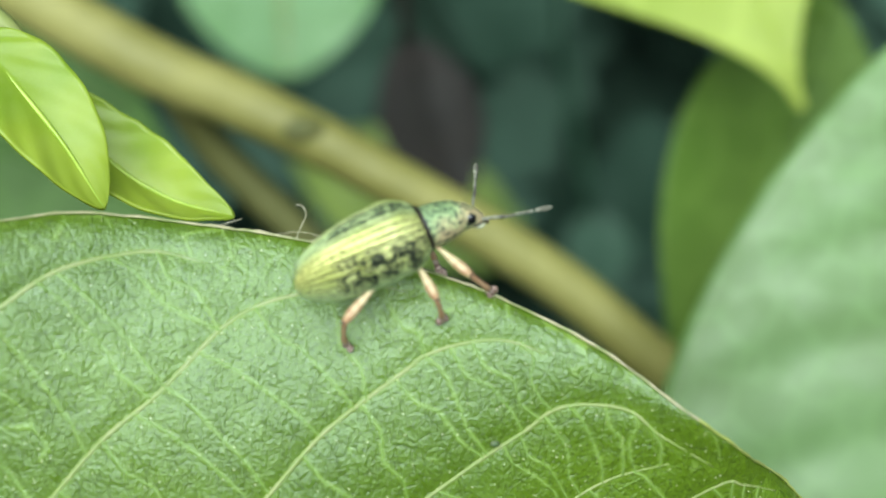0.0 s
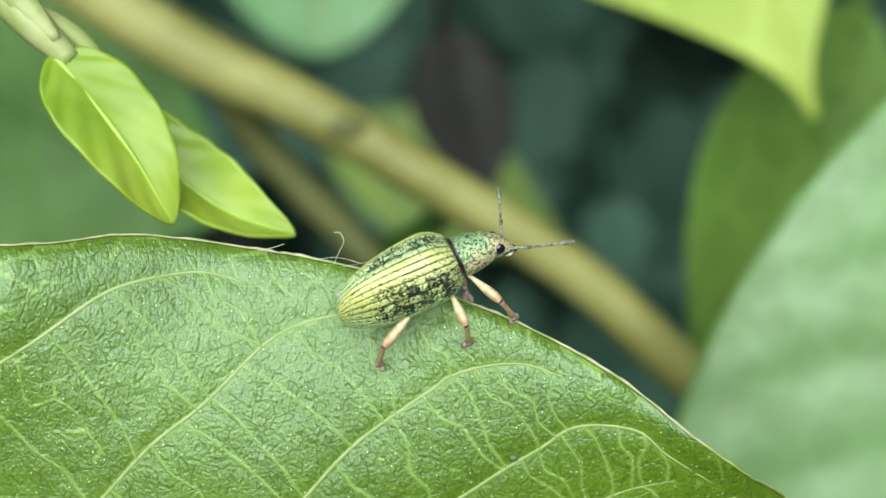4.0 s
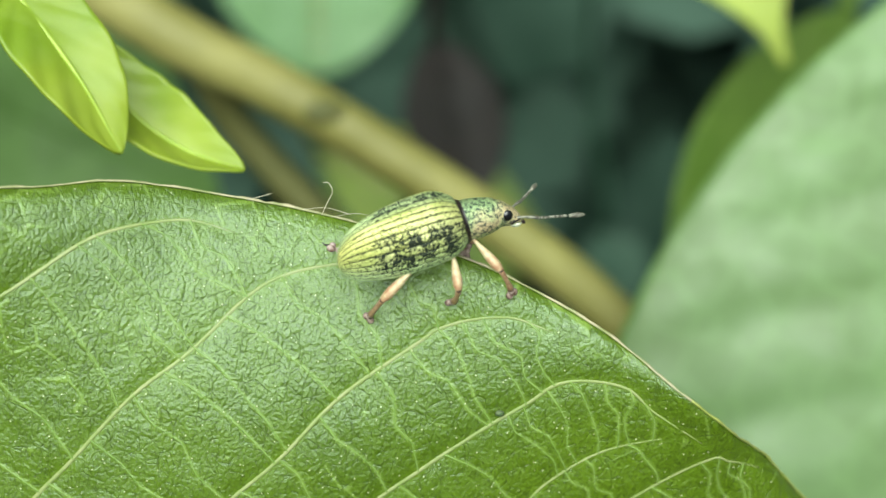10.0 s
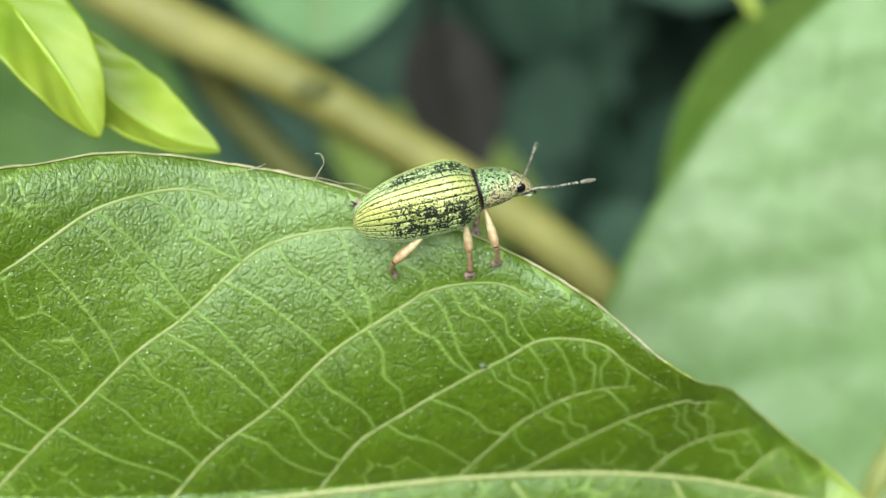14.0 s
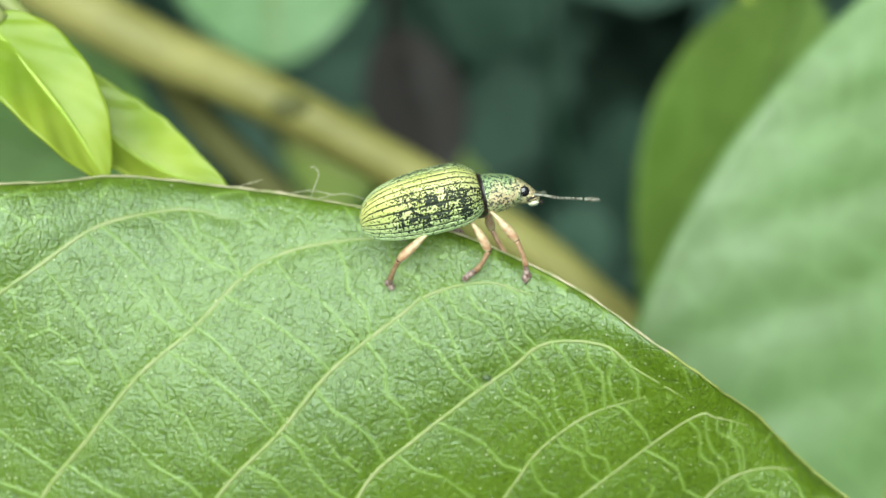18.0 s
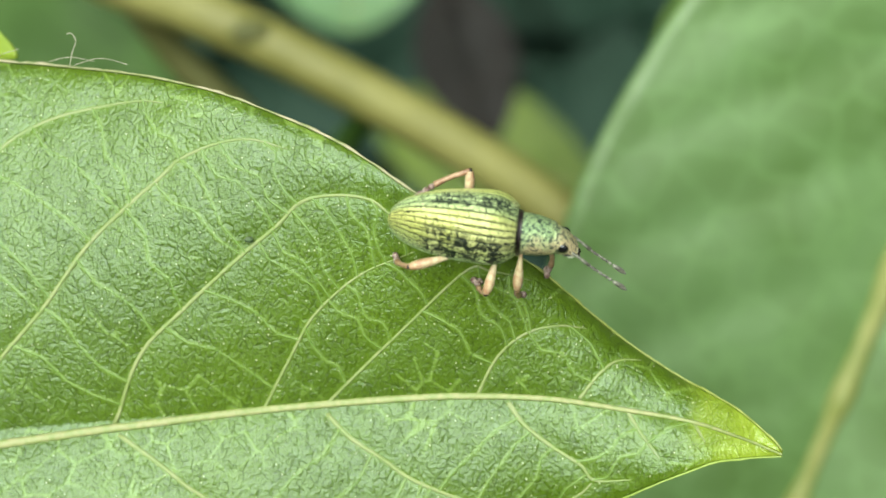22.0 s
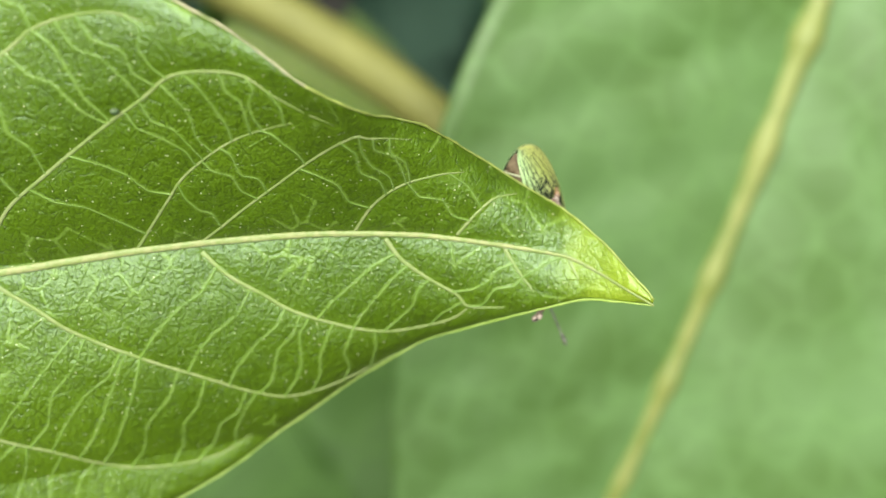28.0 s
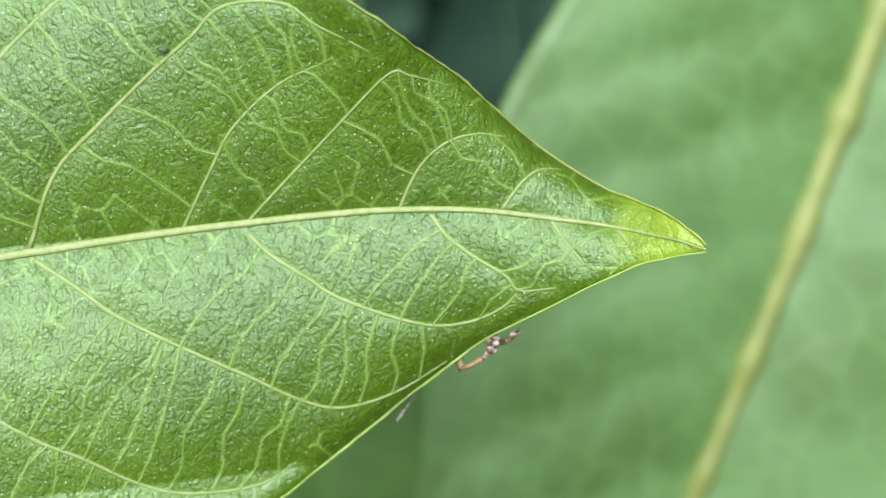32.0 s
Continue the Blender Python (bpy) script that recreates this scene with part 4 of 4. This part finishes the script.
def hedge():
    """Unseen dark shrubs added all round, to a third of the way up the sky, to keep low sky out of the leaf's sheen."""
    rng = random.Random(3)
    verts, faces = [], []
    for _ in range(3000):
        a, r = rng.uniform(0, 2 * math.pi), rng.uniform(1500, 1900)
        z = 1450 * rng.random() ** 0.8 + 120 * math.sin(5 * a)
        c = np.array([r * math.cos(a), r * math.sin(a), max(40, z)])
        size = rng.uniform(90, 190)
        d = np.array([-math.sin(a) + rng.uniform(-0.4, 0.4), math.cos(a) + rng.uniform(-0.4, 0.4), rng.uniform(-0.6, 0.6)])
        e = np.array([rng.uniform(-0.4, 0.4), rng.uniform(-0.4, 0.4), 1.0])
        k = len(verts)
        for u, w in ((-0.5, 0), (-0.2, 0.4), (0.25, 0.32), (0.55, 0), (0.25, -0.32), (-0.2, -0.4)):
            verts.append(c + size * (d * u + e * w))
        faces.append(tuple(range(k, k + 6)))
    return tagged(new("hedge", mesh("hedge", verts, faces, M_FAR, False)), "unseen dark shrubs added all round to block the low sky", "hedge", kind="stuff")


hedge()
for ob in [o for o in scene.objects if o.parent is None and o.type == "EMPTY" and o not in (leaf, weevil)]:
    ob.matrix_basis = at(0, 0, 0)


# ---- what moves ----
def motions():
    leaf_rows = [
        (0, at(-0.55, 0.12, 1.02, -3.32, 0.99, -1.48)),
        (0.5, at(-0.78, 0.38, 0.90, -2.10, 0.52, -1.21)),
        (1, at(-0.47, -0.05, 0.34, -1.48, 0.18, -0.91)),
        (1.5, at(-0.74, 0.31, -0.04, -1.02, 0.07, -0.81)),
        (2, at(-1.20, 0.43, -0.29, -0.84, -0.19, -0.55)),
        (2.5, at(-1.38, 0.46, -0.31, -0.68, -0.20, -0.36)),
        (3, at(-1.63, 0.38, -0.35, -1.12, 0.05, -0.29)),
        (3.5, at(-1.51, 0.33, -0.44, -1.11, 0.10, -0.35)),
        (5.5, at(-0.83, -0.07, -0.18, -5.90, -0.55, -1.03)),
        (6, at(-1.14, 0.35, -0.26, -6.37, -0.60, -1.30)),
        (6.5, at(-0.75, 0.28, -0.22, -5.43, -0.09, -1.23)),
        (7, at(-0.72, 0.32, -0.03, -4.41, 0.37, -1.04)),
        (7.5, at(-0.16, -0.11, -0.01, -3.60, 0.51, -0.90)),
        (8, at(0.00, -0.35, -0.03, -2.91, 0.82, -0.70)),
        (8.5, at(0.12, -0.09, -0.07, -2.58, 0.94, -0.77)),
        (9, at(0.49, -0.04, -0.11, -2.42, 0.80, -0.81)),
        (9.5, at(0.24, -0.10, -0.13, -1.58, 1.56, -0.52)),
        (10, at(0.30, -0.50, -0.33, -0.20, 2.28, -0.24)),
        (10.5, at(0.73, -0.91, -0.56, 1.31, 2.97, -0.02)),
        (11, at(0.77, -1.04, -0.67, 2.60, 3.79, 0.16)),
        (11.5, at(1.04, -1.29, -0.70, 5.10, 4.41, 0.30)),
        (12, at(0.89, -0.72, -0.90, 11.38, 5.15, 0.62)),
        (12.5, at(0.51, -0.16, -1.09, 13.24, 6.18, 0.82)),
        (13, at(0.45, 0.34, -1.30, 13.86, 7.20, 0.88)),
        (13.5, at(0.31, 0.41, -1.39, 12.75, 6.32, 0.49)),
        (14, at(0.95, 0.21, -1.45, 12.56, 5.53, 0.15)),
        (14.5, at(1.04, 0.52, -1.47, 12.68, 5.17, -0.09)),
        (15, at(1.45, 0.52, -1.32, 13.66, 4.42, -0.33)),
        (15.5, at(1.45, 0.62, -1.19, 12.11, 3.88, -0.62)),
        (17.5, at(0.71, 0.35, -0.79, -4.67, -4.44, -1.33)),
        (18, at(0.62, 0.01, -0.67, -7.49, -5.34, -0.99)),
        (18.5, at(0.66, -0.40, -0.24, -9.94, -7.51, -0.36)),
        (19, at(0.85, -0.91, 0.23, -11.72, -9.50, 0.34)),
        (19.5, at(0.40, -0.59, 0.59, -10.51, -8.39, 0.57)),
        (20, at(-0.01, -0.47, 0.75, -9.11, -7.03, 0.67)),
        (20.5, at(-0.33, -0.30, 0.94, -8.61, -5.89, 0.71)),
        (21, at(-0.81, -0.29, 1.44, -8.02, -5.17, 0.97)),
        (21.5, at(-0.27, -0.10, 0.65, -8.11, -3.46, 0.65)),
        (22, at(0.06, 0.04, 0.01, -8.53, -1.58, 0.29)),
        (22.5, at(0.34, 0.64, -0.02, -7.41, -0.96, 0.58)),
        (23, at(0.30, 0.48, 0.02, -7.44, -0.23, -0.37)),
        (23.5, at(0.37, 0.78, 0.08, -7.12, -0.17, -1.08)),
        (24, at(0.72, 0.81, 0.40, -6.22, -0.80, -1.14)),
        (24.5, at(0.82, 0.74, 0.40, -5.86, -0.70, -0.95)),
        (25, at(0.72, 0.69, 0.36, -5.41, -0.60, -1.16)),
        (25.5, at(0.61, 0.19, 0.38, -5.35, -0.36, -1.56)),
        (27.5, at(-1.64, -0.96, 2.50, 13.62, -1.87, 0.49)),
        (28, at(-1.61, -0.47, 2.27, 14.59, -1.63, 1.13)),
        (28.5, at(-1.65, -0.63, 2.36, 14.16, -1.87, 1.80)),
        (29, at(-1.38, -0.21, 2.19, 13.19, -2.29, 2.21)),
        (29.5, at(-0.86, -0.27, 1.55, 8.53, -2.00, 2.44)),
        (30, at(-0.06, -1.33, 0.76, 1.84, -2.17, 1.68)),
        (30.5, at(-0.00, -0.58, 0.30, 0.37, -1.73, 2.25)),
        (31, at(0.04, -0.30, 0.13, -0.35, -1.63, 2.49)),
        (31.5, at(0.22, -0.16, -0.16, -1.49, -1.15, 2.09)),
        (32, at(0.40, 0.10, 0.13, -0.79, -1.85, 2.68)),
    ]
    walk(leaf, leaf_rows)
    body_rows = [
        (0, at(-8.23, 5.52, 3.86, -54.53, 2.37, 25.11)),
        (0.5, at(-8.41, 5.84, 3.80, -53.65, 1.39, 25.26)),
        (1, at(-8.34, 5.20, 3.20, -53.21, 0.87, 28.45)),
        (1.5, at(-8.55, 5.57, 2.87, -52.88, 0.52, 26.39)),
        (2, at(-8.97, 5.55, 2.61, -52.83, 0.21, 27.57)),
        (2.5, at(-9.08, 5.53, 2.62, -52.70, 0.13, 27.66)),
        (3, at(-9.35, 5.46, 2.58, -52.98, 0.54, 27.55)),
        (3.5, at(-9.24, 5.50, 2.49, -52.95, 0.60, 28.61)),
        (5.5, at(-8.25, 5.28, 2.32, -59.49, 2.24, 27.54)),
        (6, at(-8.54, 5.79, 2.19, -59.92, 2.41, 27.17)),
        (6.5, at(-8.24, 5.61, 2.36, -60.87, 2.40, 27.40)),
        (7, at(-8.16, 5.55, 2.70, -61.72, 2.39, 28.89)),
        (7.5, at(-7.60, 5.11, 2.81, -63.02, 2.03, 27.46)),
        (8, at(-7.36, 4.83, 2.90, -62.29, 1.97, 27.37)),
        (8.5, at(-7.12, 5.06, 2.89, -63.99, 1.89, 25.50)),
        (9, at(-6.65, 5.05, 2.85, -63.95, 1.63, 23.36)),
        (9.5, at(-6.86, 4.91, 3.00, -63.90, 2.03, 23.41)),
        (10, at(-6.78, 4.42, 3.00, -63.36, 2.20, 23.07)),
        (10.5, at(-6.19, 4.02, 3.00, -62.70, 2.29, 23.46)),
        (11, at(-6.03, 3.75, 3.09, -61.28, 2.70, 21.99)),
        (11.5, at(-5.82, 3.57, 3.36, -60.68, 2.32, 23.34)),
        (12, at(-5.90, 3.74, 3.77, -55.55, 0.86, 23.24)),
        (12.5, at(-5.77, 4.32, 3.89, -55.51, 1.72, 20.62)),
        (13, at(-5.35, 4.75, 3.82, -54.76, 3.29, 17.16)),
        (13.5, at(-5.58, 4.95, 3.55, -53.91, 1.87, 19.64)),
        (14, at(-5.04, 4.89, 3.43, -51.34, 1.15, 18.82)),
        (14.5, at(-4.85, 4.99, 3.37, -48.33, 0.62, 19.18)),
        (15, at(-4.55, 4.71, 3.46, -45.72, -1.34, 22.53)),
        (15.5, at(-4.61, 4.77, 3.37, -47.31, -0.70, 19.99)),
        (17.5, at(-4.98, 5.56, 1.55, -70.83, -2.75, 16.96)),
        (18, at(-5.11, 5.50, 1.23, -78.62, -3.19, 14.10)),
        (18.5, at(-4.92, 4.87, 1.28, -87.24, -5.35, 9.23)),
        (19, at(-3.89, 4.12, 1.67, -94.07, -9.04, -1.46)),
        (19.5, at(-3.00, 3.76, 2.69, -89.82, -9.20, -3.63)),
        (20, at(-1.74, 2.90, 3.71, -70.62, -10.04, -17.84)),
        (20.5, at(0.05, 2.12, 4.33, -65.58, -8.81, -18.61)),
        (21, at(0.16, 1.56, 4.52, -65.78, -7.59, -15.69)),
        (21.5, at(2.37, 0.86, 4.50, -58.64, -5.80, -12.87)),
        (22, at(4.39, -0.45, 3.57, -40.00, -3.36, -6.24)),
        (22.5, at(6.38, -0.14, 2.71, -45.08, -2.37, -7.68)),
        (23, at(7.89, -1.28, 1.68, -48.93, 9.01, -22.91)),
        (23.5, at(8.96, -1.74, 0.94, -48.51, 8.88, -23.46)),
        (24, at(10.51, -3.03, 0.93, -55.51, 8.85, -18.96)),
        (24.5, at(11.30, -3.14, 0.20, -69.83, 16.29, -31.13)),
        (25, at(11.86, -3.37, -0.49, -106.26, 43.78, -46.74)),
        (25.5, at(11.69, -4.86, -2.71, -143.45, 14.82, -72.94)),
        (27.5, at(9.64, -5.63, -2.21, -135.34, 32.39, -69.87)),
        (28, at(10.45, -5.11, -3.51, -130.07, 31.99, -76.32)),
        (28.5, at(10.55, -4.92, -3.54, -130.57, 28.68, -77.94)),
        (29, at(10.48, -4.64, -3.77, -136.77, 23.02, -83.59)),
        (29.5, at(10.38, -5.79, -4.30, -148.83, 13.68, -93.03)),
        (30, at(9.75, -7.95, -4.92, -160.60, 2.48, -108.77)),
        (30.5, at(8.61, -8.42, -5.50, -168.71, 1.21, -118.61)),
        (31, at(8.24, -8.74, -5.73, -170.45, 0.61, -121.39)),
        (31.5, at(8.37, -8.86, -5.93, -170.21, -0.58, -122.43)),
        (32, at(8.81, -8.50, -5.62, -170.03, 0.39, -121.46)),
    ]
    walk(weevil, body_rows)
    # the broad leaf sways, and a gust turns its face at 18 to 20 s
    def turned(o, rx, ry):
        hinge = pose(25 * MM, -3 * MM, -33 * MM)
        return at(-0.78 * o, 0.62 * o, 0) @ hinge @ pose(0, 0, 0, rx, ry, 0) @ hinge.inverted()

    walk(broad, [(t, turned(o, rx, ry)) for t, o, rx, ry in ((0, -1.9, 0, -14), (2, -2.1, 0, -13), (4, -1.6, 0, -14), (6, -1.1, 0, -14), (7.5, -0.2, 0, -15), (9, 0.7, 0, -15), (11, 1.2, 0, -16), (13, 0.8, 0, -16), (15, 1.1, 0, -16), (17.5, 0, 2, -12), (19, -1.8, 7, -6), (20, -0.8, 10, -3), (21, 0.4, 10, -1), (23, 0.8, 11, 0), (25, 0.2, 12, 0), (28, 0.5, 12, 0), (32, 0.4, 12, -1))])
    walk(lime, [(t, at(x, y, 0)) for t, x, y in ((0, 0.6, 0.8), (1, -1.2, -0.2), (2, -0.3, 0.3), (3, -0.6, 1.3), (5.5, -0.8, -0.5), (6, -1.5, -1.3), (7, -0.4, -0.2), (8, -1.4, 1.5), (9, -2.6, 0.6), (9.5, -2.0, 3.6), (10, -1.7, 4.7), (12, -2.5, 4.0), (13, -3.0, 4.7), (15, -2.1, 6.5), (18, -1, 7), (25, 0, 5), (32, 0, 3))])
    walk(shoot, [(t, at(x, y, 0)) for t, x, y in ((0, 0.3, 0), (16, 0.2, 0), (17.5, 0.2, -0.2), (19, 1.4, -1.5), (20, 0.5, -1.3), (21, -0.4, -0.9), (23, 0, 0), (32, 0, 0))])
    for (shaft, base), turns in ((ANT_R, ((0, 17, -6), (2, 21, -6), (6, 25, -6), (7, 8, -12), (7.5, 29, -6), (8, 15, -10), (8.5, 36, -6), (9, 8, -8), (9.5, 18, -6), (11, 20, -4), (13, 14, -6), (14, 8, -6), (15, 13, -6), (17.5, 16, -6), (18, 20, -6), (19, 58, -6), (20, 25, -6), (21, 20, -10), (22, 37, -8), (23, 46, -8), (24, 72, -6), (24.5, 40, -10), (25, 10, 0), (28, 20, -34), (30, 10, -10), (32, 20, 0))),
                                 (ANT_L, ((0, 4, 65), (2, -2, 66), (3, -6, 66), (6, 7, 74), (7, 2, 30), (7.5, 0, 40), (8, 19, 61), (8.5, 6, 50), (9, 0, 56), (9.5, 8, 52), (10, 12, 51), (11, 14, 60), (12, 25, 75), (13, 12, 62), (14, 10, 62), (15, -12, 52), (15.5, -6, 56), (17.5, 14, 66), (18, 20, 70), (19, 54, 6), (20, 18, 20), (21, 5, 20), (22, 40, -6), (23, 50, 20), (24, 78, 24), (24.5, 50, 24), (25, 30, 10), (28, 16, 34), (30, 0, 20), (32, 10, 10)))):
        walk(shaft, [(t, pose(*(c * MM for c in base), 0, tilt, yaw)) for t, tilt, yaw in turns])
    # where each foot stands on the leaf (seconds, along, up the blade), and where its knee points (in the body's space)
    feet = {
        "hind_r": ((0, -8.05, 1.9), (13, -8.05, 1.9), (13.5, -6.8, 2.4), (18, -6.8, 2.1), (19, -6.77, 1.98), (20, -4.27, 1.54), (21, 0.1, -0.56), (22, 2.13, -1.86), (23, 4.89, -3.32), (24, 7.5, -5.58), (25, 9.37, -6.12), (27.5, 12.4, -6.1), (29, 12.4, -6.1), (30, 11.4, -8.0), (32, 11.0, -8.0)),
        "mid_r": ((0, -5.06, 2.88), (7, -5.1, 2.9), (8, -5.24, 2.72), (13, -5.25, 2.7), (13.5, -4.1, 2.5), (18, -4.06, 2.45), (19, -2.87, 1.72), (20, -1.06, 0.17), (21, 0.98, -1.11), (22, 4.96, -2.65), (23, 7.19, -3.86), (24, 8.87, -5.96), (25, 11.27, -6.37), (27.5, 13.1, -9.5), (29, 12.6, -9.7), (30, 10.2, -10.4), (32, 9.0, -11.1)),
        "front_r": ((0, -3.4, 3.86), (9, -3.5, 3.83), (9.5, -3.11, 3.11), (14, -3.15, 3.05), (15.5, -3.1, 3.0), (17.5, -1.76, 2.44), (19, -1.75, 2.32), (20, 1.48, -0.37), (21, 3.57, -2.25), (22, 6.52, -3.12), (23, 10.17, -5.49), (24, 12.61, -7.38), (25, 13.2, -7.6), (27.5, 11.77, -10.2), (29, 11.2, -10.4), (30, 10.18, -10.9), (32, 8.2, -11.6)),
        "hind_l": ((0, -9.8, 4.5), (8, -9.8, 4.5), (10, -9.66, 4.46), (12, -8.95, 4.8), (14, -8.4, 4.8), (18, -7.0, 4.6), (19, -6.2, 4.3), (20, -3.5, 3.4), (21, -1.0, 1.9), (22, 2.9, -0.1), (23, 5.3, -1.2), (24, 7.46, -1.91), (25, 9.17, -3.45), (27.5, 10.2, -4.6), (30, 9.5, -7.0), (32, 9.2, -8.0)),
        "mid_l": ((0, -6.4, 4.7), (12, -6.4, 4.7), (14, -5.3, 4.3), (18, -4.3, 4.0), (19, -3.2, 3.5), (20, -0.8, 2.3), (21, 1.6, 0.8), (22, 5.0, -1.4), (23, 7.2, -2.4), (24, 9.5, -4.1), (25, 10.6, -5.0), (28, 12.0, -8.0), (32, 9.4, -10.0)),
        "front_l": ((0, -5.0, 4.3), (8, -5.0, 4.3), (12, -4.7, 4.1), (14, -3.9, 3.8), (18, -2.2, 2.9), (19, -1.12, 2.91), (20, 2.4, 0.2), (21, 5.28, -1.11), (22, 7.4, -2.4), (23, 9.9, -4.3), (24, 12.2, -5.9), (25, 13.0, -6.7), (28, 11.2, -9.7), (32, 8.4, -11.4)),
    }
    knees = {
        "hind_r": ((0, -1.36, -1.0, -1.45), (18, -1.26, -0.83, -1.53), (19, -1.16, -0.9, -1.88), (20, -1.04, -1.32, -1.62), (22, -1.4, -1.24, -1.06), (23, -0.76, -1.3, -1.66), (24, -1.2, -0.98, -1.58), (25, -0.37, -0.03, -1.6), (28, -0.69, -1.33, 0.41), (32, -0.69, -1.3, 0.0)),
        "mid_r": ((0, 1.5, -1.45, -1.83), (10, 1.2, -1.2, -1.9), (14, 1.36, -1.46, -1.8), (19, 1.84, -0.45, -2.0), (20, 1.34, -1.1, -2.0), (21, 0.57, -1.22, -1.87), (22, 1.28, -1.5, -1.49), (23, 0.55, -1.17, -1.7), (24, 0.77, -1.05, -1.71), (25, 1.98, -0.8, -1.6), (32, 1.9, -1.8, -1.0)),
        "front_r": ((0, 2.89, -1.38, -1.74), (10, 2.79, -1.18, -1.92), (14, 2.26, -1.42, -1.87), (18, 2.97, -0.74, -1.9), (19, 2.7, -0.25, -1.71), (20, 3.33, -0.73, -2.0), (22, 2.16, -1.1, -1.24), (23, 3.23, -1.32, -1.43), (24, 2.86, -0.91, -1.23), (32, 3.2, -1.4, -1.2)),
        "hind_l": ((0, -0.6, 1.4, -1.8), (10.5, -0.6, 1.4, -1.6), (12, -0.28, 1.5, 0.6), (13, -0.4, 1.5, -0.2), (14, -0.5, 1.5, -1.2), (15.5, -0.5, 1.5, -1.2), (17.5, -0.5, 1.7, -0.6), (19, -0.5, 1.7, -1.0), (21, -0.4, 1.6, 0.0), (22, -0.28, 1.5, 0.7), (23, -0.3, 1.5, 0.6), (24, -1.2, 1.4, -0.2), (32, -0.8, 1.6, -0.3)),
        "mid_l": ((0, 1.2, 1.8, -0.9), (32, 1.2, 1.8, -0.9)),
        "front_l": ((0, 2.3, 1.1, -1.6), (18, 2.3, 1.1, -1.6), (19, 3.4, 0.5, -1.2), (32, 3.0, 1.2, -1.5)),
    }

    def course(rows, t):
        rows = np.array(rows)
        return np.array([np.interp(t, rows[:, 0], rows[:, k]) for k in range(1, rows.shape[1])])

    def limb(at_, to, side_):
        x = (to - at_) / np.linalg.norm(to - at_)
        y = np.cross(side_, x)
        y /= np.linalg.norm(y) + 1e-9
        z = np.cross(x, y)
        m = Matrix([(*x, 0), (*y, 0), (*z, 0), (0, 0, 0, 1)]).transposed()
        m.translation = Vector(at_ * MM)
        return m

    for key, (thigh, shin, hip, upper, lower) in LEGS.items():
        h = np.array(hip)
        thigh_rows, shin_rows = [], []
        for (t, leaf_m), (_, body_m) in zip(leaf_rows, body_rows):
            x, y = course(feet[key], t)
            lift = np.interp(t, (17.5, 18.5, 25, 27.5), (-0.6 if key in ("front_l", "mid_l") else 0.14, 0.14, 0.14, -0.35))
            z = float(skin(np.array([x]), np.array([y]))[0]) + lift
            foot = np.array(body_m.inverted() @ (leaf_m @ Vector((x * MM, y * MM, z * MM)))) / MM
            reach = np.linalg.norm(foot - h)
            axis = (foot - h) / reach
            reach = float(np.clip(reach, abs(lower - upper) + 0.25, upper + lower - 0.03))
            foot = h + axis * reach
            along = (upper ** 2 - lower ** 2 + reach ** 2) / (2 * reach)
            out = course(knees[key], t) - h
            out -= axis * (out @ axis)
            out /= np.linalg.norm(out) + 1e-9
            knee = h + axis * along + out * math.sqrt(max(upper ** 2 - along ** 2, 0))
            thigh_rows.append((t, limb(h, knee, out)))
            shin_rows.append((t, limb(knee, foot, out)))
        walk(thigh, thigh_rows)
        walk(shin, shin_rows)


motions()
